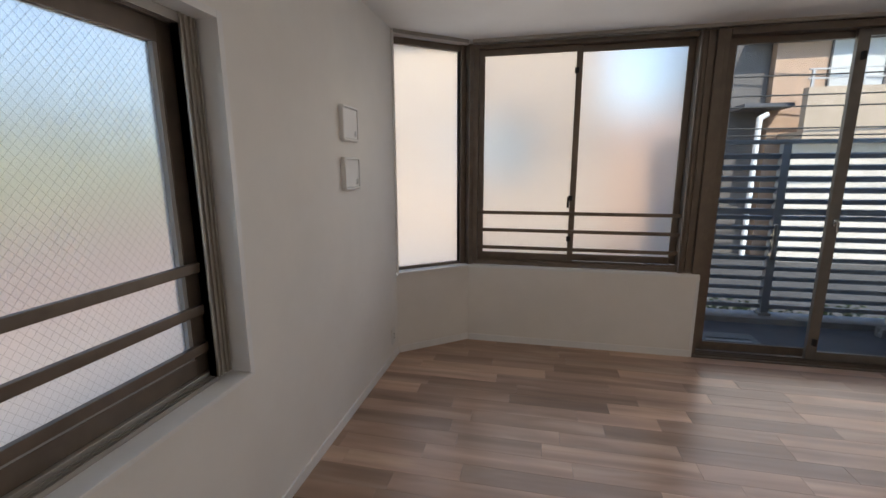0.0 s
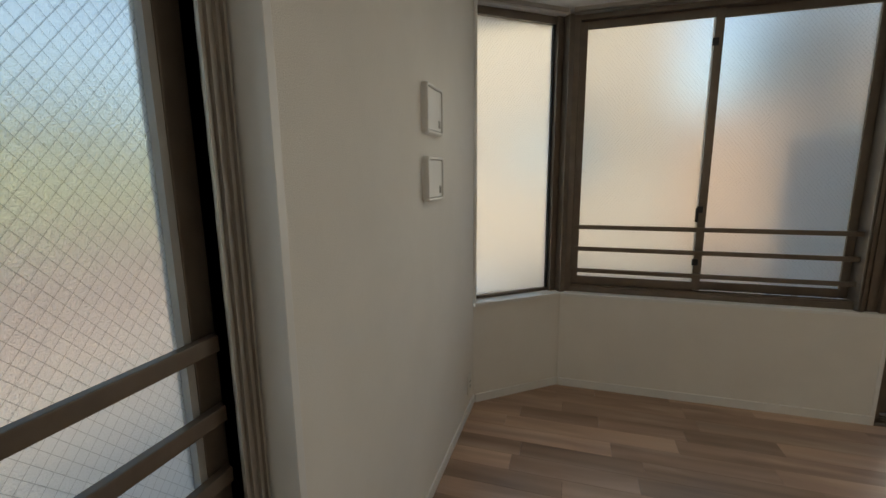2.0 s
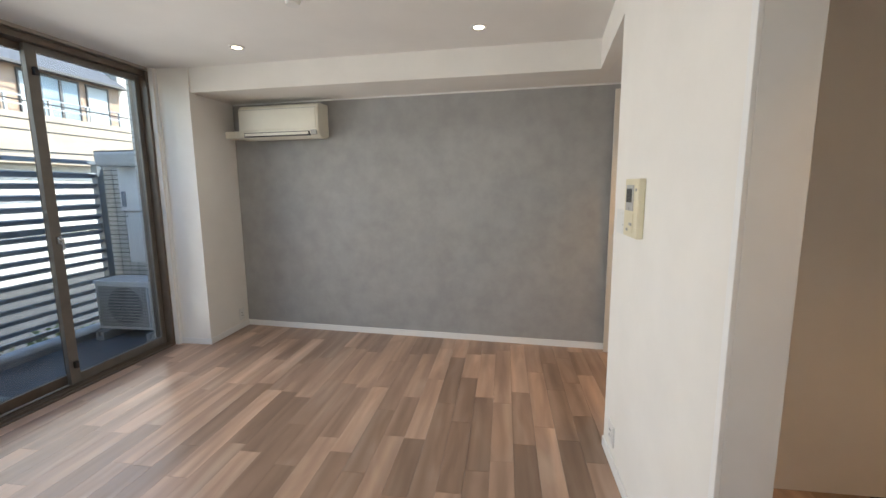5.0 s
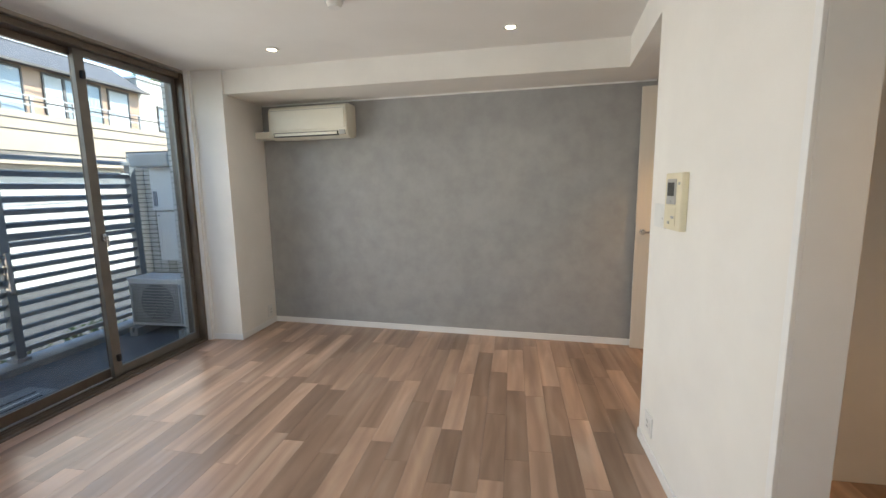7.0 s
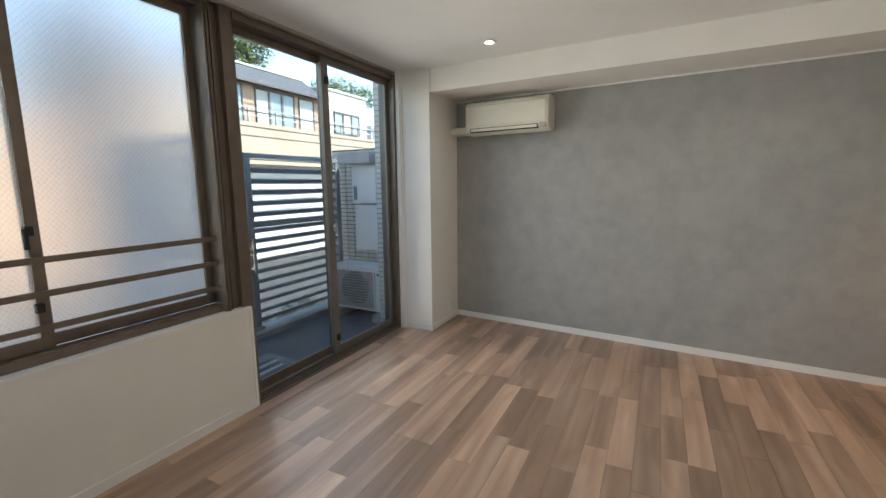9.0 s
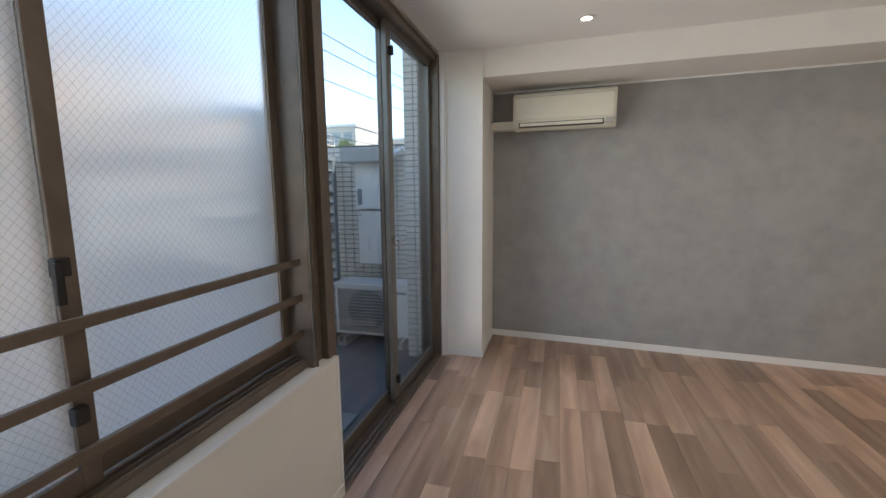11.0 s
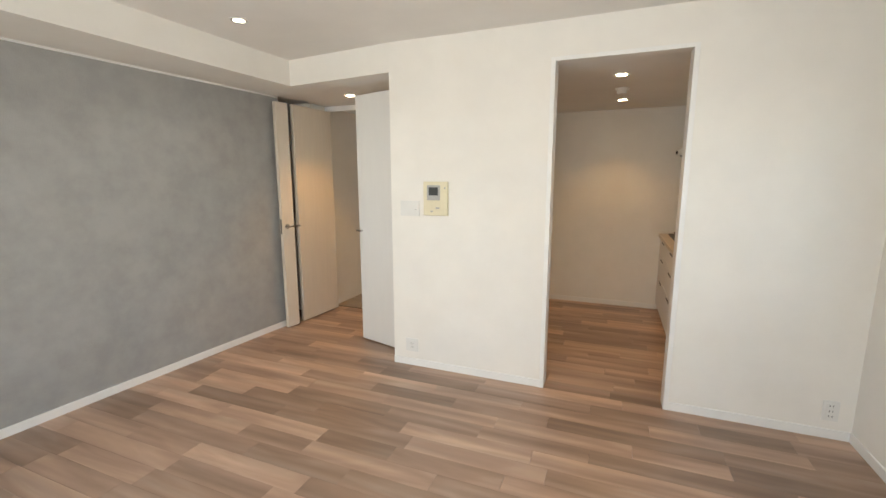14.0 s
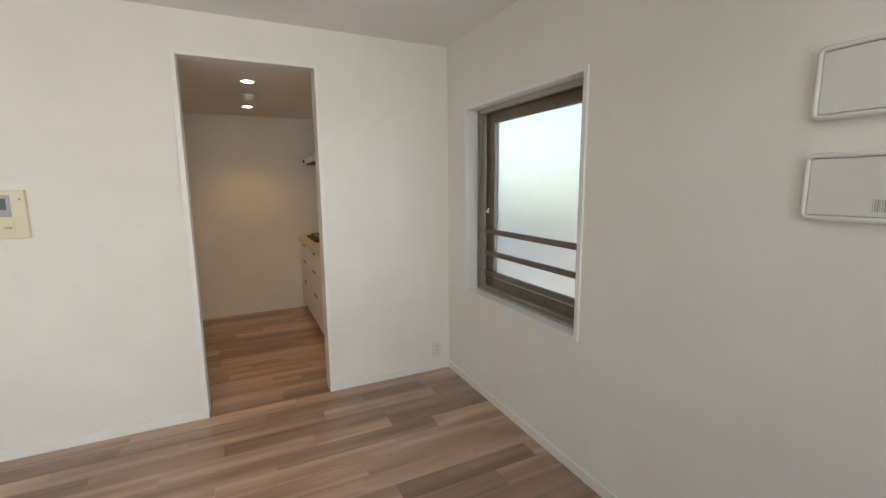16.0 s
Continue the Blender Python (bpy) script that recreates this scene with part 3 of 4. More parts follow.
# ---- air conditioner ----
def air_conditioner():
    a = thing("air_conditioner", "aged white wall air conditioner above the accent wall", "air conditioner")
    y0, y1, z0, z1 = 2.165, 2.965, 1.845, 2.145
    x0, x1 = 4.295, 4.495
    bm = bmesh.new()
    prof = [(x1, z0 + 0.02), (x1, z1), (x0 + 0.05, z1), (x0 + 0.012, z1 - 0.02), (x0, z1 - 0.06), (x0, z0 + 0.075), (x0 + 0.02, z0 + 0.03), (x0 + 0.07, z0), (x1 - 0.05, z0)]
    va = [bm.verts.new((x, y0, z)) for x, z in prof]
    vb = [bm.verts.new((x, y1, z)) for x, z in prof]
    bm.faces.new(va)
    bm.faces.new(vb)
    for i in range(len(prof)):
        j = (i + 1) % len(prof)
        bm.faces.new((va[i], va[j], vb[j], vb[i]))
    bmesh.ops.recalc_face_normals(bm, faces=bm.faces)
    bmesh.ops.bevel(bm, geom=list(bm.edges), offset=0.006, segments=2, affect="EDGES")
    part("body", bm, AC_PLASTIC, a)
    part("front_panel", boxes((x0 - 0.007, y0 + 0.02, z0 + 0.078, x0 + 0.003, y1 - 0.02, z1 - 0.045), bevel=0.004), AC_PLASTIC, a)
    part("panel_gap", boxes((x0 - 0.002, y0 + 0.02, z1 - 0.046, x0 + 0.006, y1 - 0.02, z1 - 0.041)), GREY_PLASTIC, a)
    part("outlet", boxes((x0 + 0.004, y0 + 0.09, z0 + 0.02, x0 + 0.05, y1 - 0.05, z0 + 0.058)), DARK, a, "dark air outlet slot")
    part("louvre", boxes((x0 - 0.004, y0 + 0.10, z0 + 0.028, x0 + 0.012, y1 - 0.06, z0 + 0.052), bevel=0.003), AC_PLASTIC, a)
    part("label_plate", boxes((x0 - 0.002, y0 + 0.02, z0 + 0.025, x0 + 0.02, y0 + 0.075, z0 + 0.065), bevel=0.002), GREY_PLASTIC, a)
    part("pipe_cover", boxes((x0 + 0.06, y1 - 0.002, z0 + 0.02, x1, 3.168, z0 + 0.085), bevel=0.005), AC_PLASTIC, a, "cream pipe cover")
    turn = Matrix.Translation((4.495, 2.56, 0)) @ Matrix.Rotation(radians(-4.48), 4, "Z") @ Matrix.Translation((-4.495, -2.56, 0))
    for ob in a.children:
        ob.data.transform(turn)


air_conditioner()


# ---- wall plates ----
def wall_plate(name, label, category, c, u, size, material, detail):
    """A thin wall plate at c; u is the wall's horizontal direction, the plate's front looks along +v."""
    v = Vector((-u[1], u[0], 0))
    m = Matrix(((u[0], v.x, 0, c[0]), (u[1], v.y, 0, c[1]), (0, 0, 1, c[2]), (0, 0, 0, 1)))
    t = thing(name, label, category)
    w, h = size
    part("plate", boxes((-w / 2, 0, -h / 2, w / 2, 0.007, h / 2), m=m, bevel=0.002), material, t)
    detail(t, m, w, h)
    return t


def sockets(rows, cols=1):
    def put(t, m, w, h):
        part("insert", boxes((-w * 0.34, 0.006, -h * 0.36, w * 0.34, 0.0095, h * 0.36), m=m, bevel=0.001), WHITE_PLASTIC, t)
        for k in range(rows):
            z = (k - (rows - 1) / 2) * h * 0.26
            part("slot", boxes((-0.009, 0.009, z - 0.005, -0.006, 0.0105, z + 0.005), (0.006, 0.009, z - 0.005, 0.009, 0.0105, z + 0.005), m=m), DARK, t)
    return put


def rockers(t, m, w, h):
    part("blank_cover", boxes((-w * 0.16, 0.006, -h * 0.42, w * 0.46, 0.009, h * 0.42), m=m, bevel=0.001), WHITE_PLASTIC, t)
    part("rocker", boxes((-w * 0.44, 0.006, -h * 0.30, -w * 0.20, 0.011, h * 0.30), m=m, bevel=0.002), WHITE_PLASTIC, t)
    part("indicator", boxes((-w * 0.34, 0.0105, -0.012, -w * 0.30, 0.0122, -0.006), m=m), GREY_PLASTIC, t)


wall_plate("light_switch", "wide white light switch plate beside the intercom", "light switch", (2.697, 0.0, 1.23), (1, 0), (0.155, 0.112), WHITE_PLASTIC, rockers)
wall_plate("wall_outlet", "white square wall outlet above the baseboard", "wall outlet", (2.695, 0.0, 0.166), (1, 0), (0.105, 0.105), WHITE_PLASTIC, sockets(2))
wall_plate("wall_outlet", "white double wall outlet beside the room corner", "wall outlet", (0.107, 0.0, 0.165), (1, 0), (0.075, 0.118), WHITE_PLASTIC, sockets(3))
wall_plate("wall_outlet", "white wall outlet on the pillar", "wall outlet", (4.43, 3.17, 0.145), (-1, 0), (0.075, 0.118), WHITE_PLASTIC, sockets(2))
wall_plate("wall_outlet", "white wall outlet near the bay corner", "wall outlet", (0.0, 3.0, 0.19), (0, -1), (0.075, 0.118), WHITE_PLASTIC, sockets(2))


def rounded_loop(y0, y1, z0, z1, r):
    pts = []
    for cy, cz, a0 in ((y1 - r, z1 - r, 0), (y0 + r, z1 - r, 90), (y0 + r, z0 + r, 180), (y1 - r, z0 + r, 270)):
        for k in range(7):
            a = radians(a0 + 15 * k)
            pts.append((cy + r * math.cos(a), cz + r * math.sin(a)))
    return pts


def rounded_rings(rings, y0, y1, z0, z1, r, cap):
    """Rounded rectangles standing off the wall, (inset, x) each, joined into one skin."""
    bm = bmesh.new()
    loops = [[bm.verts.new((x, y, z)) for y, z in rounded_loop(y0 + i, y1 - i, z0 + i, z1 - i, max(0.004, r - i))] for i, x in rings]
    for p, q in zip(loops, loops[1:]):
        for k in range(len(p)):
            bm.faces.new((p[k], p[(k + 1) % len(p)], q[(k + 1) % len(p)], q[k]))
    if cap:
        bm.faces.new(loops[-1])
    bmesh.ops.recalc_face_normals(bm, faces=bm.faces)
    return bm


def ventilation_plate(z0, z1):
    v = thing("air_vent", "white square wall vent cover with a rounded rim", "air vent", group="wall vent covers")
    y0, y1 = 2.238, 2.445
    rim = ((0, 0.0), (0, 0.014), (0.0015, 0.020), (0.005, 0.0245), (0.010, 0.0255), (0.0135, 0.024), (0.0150, 0.019), (0.0150, 0.008))
    smooth(part("rim", rounded_rings(rim, y0, y1, z0, z1, 0.022, False), WHITE_PLASTIC, v))
    part("gap", boxes((0.002, y0 + 0.012, z0 + 0.012, 0.010, y1 - 0.012, z1 - 0.012)), GREY_PLASTIC, v, "thin dark gap")
    part("cover", rounded_rings(((0.0168, 0.008), (0.0168, 0.0185), (0.0185, 0.0200)), y0, y1, z0, z1, 0.022, True), WHITE_PLASTIC, v)
    for k in range(7):
        y = y1 - 0.056 + 0.0042 * k
        part("label_bar", boxes((0.0199, y, z0 + 0.030, 0.0205, y + 0.0016 + 0.0008 * (k % 3), z0 + 0.060)), GREY_PLASTIC, v)


ventilation_plate(1.592, 1.782)
ventilation_plate(1.330, 1.510)


def intercom():
    t = thing("intercom", "aged cream intercom monitor on the white wall", "intercom")
    x0, x1, z0, z1 = 2.392, 2.578, 1.183, 1.425
    part("body", boxes((x0, 0, z0, x1, 0.028, z1), bevel=0.005), CREAM_PLASTIC, t)
    part("bezel", boxes((x0 + 0.055, 0.026, z0 + 0.11, x1 - 0.03, 0.032, z1 - 0.025), bevel=0.003), GREY_PLASTIC, t)
    part("screen", boxes((x0 + 0.07, 0.031, z0 + 0.145, x1 - 0.045, 0.034, z1 - 0.04), bevel=0.001), SCREEN, t)
    part("handset_panel", boxes((x0 + 0.05, 0.026, z0 + 0.02, x1 - 0.03, 0.031, z0 + 0.10), bevel=0.002), CREAM_PLASTIC, t)
    for x, z, w in ((x0 + 0.10, z0 + 0.115, 0.03), (x0 + 0.06, z0 + 0.05, 0.028), (x0 + 0.11, z0 + 0.025, 0.018), (x0 + 0.012, z1 - 0.05, 0.01)):
        part("button", boxes((x, 0.030, z, x + w, 0.0345, z + 0.011), bevel=0.001), GREY_PLASTIC, t)


intercom()


# ---- corridor doors ----
def leaf(parent, a, b, z0, z1, thick, material, name="leaf"):
    a, b = Vector((*a, 0)), Vector((*b, 0))
    d = (b - a).normalized()
    m = Matrix(((d.x, -d.y, 0, a.x), (d.y, d.x, 0, a.y), (0, 0, 1, 0), (0, 0, 0, 1)))
    return part(name, boxes((0, -thick / 2, z0, (b - a).length, thick / 2, z1), m=m, bevel=0.002), material, parent), m, (b - a).length


def corridor_doors():
    d = thing("door_2", "narrow pale door leaf with a lever handle, ajar", "door", kind="structure")
    _, m, L = leaf(d, (4.195, -0.29), (4.175, -0.425), 0.012, 2.135, 0.036, DOOR_PALE)
    bm = bmesh.new()
    rod(bm, m @ Vector((0.05, -0.018, 1.0)), m @ Vector((0.05, -0.028, 1.0)), 0.024)
    rod(bm, m @ Vector((0.05, -0.028, 1.0)), m @ Vector((0.05, -0.060, 1.0)), 0.009)
    rod(bm, m @ Vector((0.045, -0.058, 1.0)), m @ Vector((0.175, -0.058, 1.0)), 0.009)
    part("handle", bm, CHROME, d, "satin metal lever handle")
    part("latch_plate", boxes((-0.002, -0.010, 0.93, 0.002, 0.010, 1.07), m=m), CHROME, d)
    e = thing("door_3", "pale wood-sheet door leaf standing in the corridor", "door", kind="structure")
    leaf(e, (4.185, -0.505), (4.15, -1.04), 0.012, 2.14, 0.036, DOOR_PALE)
    f = thing("door_4", "white door leaf standing open beside the wall end", "door", kind="structure")
    _, m, L = leaf(f, (2.872, -0.215), (3.352, -0.345), 0.012, 2.13, 0.036, DOOR_WHITE)
    bm = bmesh.new()
    rod(bm, m @ Vector((L - 0.035, 0.018, 1.0)), m @ Vector((L - 0.035, 0.045, 1.0)), 0.008)
    box(bm, L - 0.05, 0.040, 0.992, L + 0.012, 0.050, 1.008, m=m, bevel=0.003)
    part("handle", bm, CHROME, f, "dark metal handle")


corridor_doors()
solid("trim_corridor", boxes((2.86, -1.10, S - 0.03, 4.22, -1.06, S + 0.02), bevel=0.003), TRIM, "white corridor door head", "trim")
solid("floor_corridor_tile", boxes((2.86, -2.4, -0.012, 4.22, -1.14, 0.0)), ENTRY_TILE, "beige corridor floor", "floor")


# ---- kitchen ----
def kitchen():
    for k, (y0, y1) in enumerate(((-2.292, -1.66), (-1.655, -0.95), (-0.945, -0.25))):
        c = thing("kitchen_cabinet", "white kitchen base cabinet with drawers", "cabinet", group="kitchen base cabinets")
        part("body", boxes((0.145, y0, 0.08, 0.785, y1, 0.815)), DOOR_WHITE, c)
        part("plinth", boxes((0.145, y0, 0.0, 0.745, y1, 0.08)), DOOR_WHITE, c)
        for z0, z1 in ((0.085, 0.40), (0.405, 0.63), (0.635, 0.812)):
            dr = part("drawer", boxes((0.785, y0 + 0.002, z0, 0.805, y1 - 0.002, z1), bevel=0.002), DOOR_WHITE, c)
            part("handle", boxes((0.8035, (y0 + y1) / 2 - 0.09, z1 - 0.035, 0.809, (y0 + y1) / 2 + 0.09, z1 - 0.022), bevel=0.002), DARK, dr, "dark slot handle")
    solid("worktop", boxes((0.142, -2.294, 0.817, 0.825, -0.24, 0.852), bevel=0.004), WOOD_TOP, "pale kitchen worktop over the cabinets", "worktop", kind="")
    g = thing("gas_hob", "black glass gas hob set on the worktop", "hob")
    part("plate", boxes((0.25, -2.20, 0.8525, 0.74, -1.62, 0.868), bevel=0.004), DARK, g)
    for x, y in ((0.38, -2.05), (0.62, -2.05), (0.62, -1.78), (0.38, -1.78)):
        part("burner", ring(bmesh.new(), (x, y), 0.03, 0.05, 0.868, 0.885), GREY_PLASTIC, g)
        bm = boxes((x - 0.09, y - 0.006, 0.888, x + 0.09, y + 0.006, 0.902), (x - 0.006, y - 0.09, 0.888, x + 0.006, y + 0.09, 0.902), (x - 0.09, y - 0.006, 0.867, x - 0.078, y + 0.006, 0.89), (x + 0.078, y - 0.006, 0.867, x + 0.09, y + 0.006, 0.89))
        part("pan_support", bm, CHROME, g)
    h = thing("range_hood", "grey sloping range hood on the kitchen wall", "range hood")
    bm = bmesh.new()
    pts = [(0.142, 1.68), (0.72, 1.68), (0.72, 1.73), (0.36, 1.92), (0.36, 2.17), (0.142, 2.17)]
    va = [bm.verts.new((x, -2.29, z)) for x, z in pts]
    vb = [bm.verts.new((x, -1.60, z)) for x, z in pts]
    bm.faces.new(va)
    bm.faces.new(vb)
    for i in range(6):
        bm.faces.new((va[i], va[(i + 1) % 6], vb[(i + 1) % 6], vb[i]))
    bmesh.ops.recalc_face_normals(bm, faces=bm.faces)
    part("canopy", bm, STEEL_WHITE, h)
    part("filter", boxes((0.18, -2.26, 1.665, 0.69, -1.63, 1.679)), DARK, h)
    bm = bmesh.new()
    rod(bm, (0.72, -2.2, 1.705), (0.735, -2.2, 1.705), 0.016)
    part("knob", bm, DARK, h)


kitchen()

# ---- balcony ----
BZ = -0.10
solid("balcony_floor", boxes((-1.0, 3.68, BZ - 0.2, 4.75, 4.70, BZ), (-0.4, -6, -0.8, 5.2, 3.68, -0.17)), BALCONY, "dark grey coated balcony floor", "floor")
solid("kerb", boxes((-1.0, 4.70, BZ - 0.2, 4.75, 4.95, BZ + 0.06), bevel=0.01), KERB, "grey coated balcony kerb", "kerb")


def fence():
    f = thing("fence", "dark grey metal louvre fence on the balcony kerb", "fence")
    z0, z1 = BZ + 0.06, 1.69
    y = 4.84
    for x, yy in ((2.20, y), (3.34, y), (4.62, y), (2.20, 3.80)):
        part("post", boxes((x - 0.035, yy - 0.035, z0 if yy > 4 else BZ, x + 0.035, yy + 0.035, z1 - 0.03), bevel=0.003), FENCE, f)
    for x in (2.20, 3.34, 4.62):
        part("foot", boxes((x - 0.055, y - 0.055, z0, x + 0.055, y + 0.055, z0 + 0.03), bevel=0.004), KERB, f)
    part("top_rail", boxes((2.165, y - 0.04, z1 - 0.03, 4.66, y + 0.04, z1 + 0.01), bevel=0.003), FENCE, f)
    part("top_rail", boxes((2.16, 3.77, z1 - 0.03, 2.24, y - 0.04, z1 + 0.01), bevel=0.003), FENCE, f)
    zs = [z0 + 0.175 + 0.1025 * k for k in range(9)] + [1.115 + 0.108 * k for k in range(5)]
    tilt = Matrix.Rotation(radians(-40), 4, "X")
    quarter = Matrix.Rotation(radians(90), 4, "Z")
    for a, b, along in ((2.235, 3.305, "x"), (3.375, 4.585, "x"), (3.835, 4.805, "y")):
        m = I4 if along == "x" else quarter
        base = (a, y, 0) if along == "x" else (2.20, a, 0)
        rows = [("middle_rail", (0, -0.02, 0.985, b - a, 0.02, 1.045)), ("bottom_rail", (0, -0.02, z0 + 0.07, b - a, 0.02, z0 + 0.11))]
        for name, row in rows:
            r = part(name, boxes(row, m=m, bevel=0.003), FENCE, f)
            r.location = base
        mesh = mesh_of("slat", boxes((0, -0.034, -0.008, b - a, 0.034, 0.008), m=m @ tilt, bevel=0.002), FENCE)
        for z in zs:
            s = new("slat", mesh)
            s.location = (base[0], base[1], z)
            s.parent = f
    h = part("gate_handle", boxes((3.30, y - 0.085, 0.55, 3.335, y - 0.065, 0.90), (3.30, y - 0.07, 0.58, 3.335, y - 0.03, 0.61), (3.30, y - 0.07, 0.84, 3.335, y - 0.03, 0.87), bevel=0.006), CHROME, f, "silver pull handle")
    part("lock_case", boxes((3.30, y - 0.055, 0.72, 3.34, y - 0.034, 0.80), bevel=0.004), CHROME, f)


fence()


def outdoor_unit():
    u = thing("outdoor_unit", "white air conditioner outdoor unit on the balcony", "air conditioner")
    x0, x1, y0, y1, z0, z1 = 4.27, 4.56, 3.85, 4.66, -0.012, 0.48
    part("body", boxes((x0, y0, z0, x1, y1, z1 - 0.02), bevel=0.008), STEEL_WHITE, u)
    part("top_cover", boxes((x0 - 0.01, y0 - 0.008, z1 - 0.02, x1 + 0.01, y1 + 0.008, z1 + 0.01), bevel=0.006), STEEL_WHITE, u)
    cy, cz, r = 4.33, 0.235, 0.195
    bm = bmesh.new()
    rod(bm, (x0 + 0.01, cy, cz), (x0 - 0.003, cy, cz), r, seg=36)
    part("grille_recess", boxes((x0 - 0.002, 4.06, z0 + 0.03, x0 + 0.004, 4.62, z1 - 0.05)), GREY_PLASTIC, u, "grey grille recess")
    part("fan_opening", bm, FAN_GREY, u, "dark fan opening")
    bm = bmesh.new()
    for k in range(5):
        a = 2 * math.pi * k / 5
        c = Matrix.Translation((x0 - 0.006, cy, cz)) @ Matrix.Rotation(a, 4, "X") @ Matrix.Rotation(0.3, 4, "Z")
        box(bm, -0.002, -0.05, 0.03, 0.002, 0.05, 0.175, m=c)
    part("fan", bm, FAN_GREY, u)
    for k in range(14):
        z = z0 + 0.042 + 0.031 * k
        part("grille_bar", boxes((x0 - 0.022, 4.06, z - 0.004, x0 - 0.012, 4.62, z + 0.004)), GREY_PLASTIC, u)
    for gy in (4.05, 4.62):
        part("grille_side", boxes((x0 - 0.022, gy, z0 + 0.03, x0, gy + 0.01, z1 - 0.05)), STEEL_WHITE, u)
    part("badge", boxes((x0 - 0.002, 3.93, 0.40, x0, 4.03, 0.425)), BLUE_CLAD, u, "small blue badge")
    part("valve_cover", boxes((4.36, y0 - 0.05, 0.08, 4.50, y0, 0.26), (4.38, y0 - 0.03, 0.30, 4.50, y0, 0.46), bevel=0.01), STEEL_WHITE, u)
    for y in (3.98, 4.55):
        part("foot", boxes((4.16, y - 0.045, BZ, 4.60, y + 0.045, BZ + 0.04), (4.16, y - 0.045, BZ + 0.04, 4.60, y - 0.015, BZ + 0.088), (4.16, y + 0.015, BZ + 0.04, 4.60, y + 0.045, BZ + 0.088), bevel=0.003), GREY_PLASTIC, u)


outdoor_unit()

box_a = thing("meter_box", "white wall box on the tiled balcony wall", "utility box")
part("body", boxes((4.62, 4.24, 0.62, 4.72, 4.56, 1.16), bevel=0.008), STEEL_WHITE, box_a)
part("screw", boxes((4.617, 4.525, 1.11, 4.621, 4.54, 1.125)), DARK, box_a)
box_b = thing("water_heater", "white box-shaped water heater on the tiled wall", "water heater")
part("body", boxes((4.58, 4.22, 1.18, 4.72, 4.56, 1.72), bevel=0.008), STEEL_WHITE, box_b)
part("sticker", boxes((4.577, 4.49, 1.22, 4.581, 4.54, 1.38)), BLUE_CLAD, box_b, "pale blue sticker")
part("flue", boxes((4.42, 4.18, 1.63, 4.70, 4.64, 1.77), bevel=0.02), GREY_PLASTIC, box_b, "grey flue hood")
bm = bmesh.new()
rod(bm, (4.55, 4.18, 1.69), (4.55, 4.05, 1.74), 0.03)
rod(bm, (4.55, 4.05, 1.74), (4.66, 3.95, 1.76), 0.03)
part("pipe", bm, STEEL_WHITE, box_b)
mat_thing = thing("floor_hatch", "pale weathered escape hatch cover on the balcony floor", "hatch")
part("cover", boxes((2.42, 3.82, BZ, 3.02, 4.33, BZ + 0.02), bevel=0.004), KERB, mat_thing)
for k in range(6):
    part("bar", boxes((2.50 + 0.02 * k, 3.90 + 0.055 * k, BZ + 0.02, 2.86 + 0.02 * k, 3.912 + 0.055 * k, BZ + 0.024)), DARK if k % 2 else STEEL_WHITE, mat_thing)

# ---- outside ----
GZ = -0.75
solid("ground", boxes((-400, -400, GZ - 0.5, 400, 400, GZ)), ASPHALT, "asphalt lane and ground", "ground")


def far_window(parent, x0, x1, z0, z1, y, panes):
    w = part("window", boxes((x0, y - 0.05, z1 - 0.06, x1, y + 0.02, z1), (x0, y - 0.05, z0, x1, y + 0.02, z0 + 0.05)), DARK_CLAD, parent)
    n = len(panes)
    for k, material in enumerate(panes):
        a, b = x0 + (x1 - x0) * k / n, x0 + (x1 - x0) * (k + 1) / n
        part("pane", boxes((a + 0.035, y - 0.02, z0 + 0.05, b - 0.035, y, z1 - 0.06)), material, w)
        part("stile", boxes((a, y - 0.045, z0 + 0.05, a + 0.035, y + 0.01, z1 - 0.06), (b - 0.035, y - 0.045, z0 + 0.05, b, y + 0.01, z1 - 0.06)), DARK_CLAD, w)


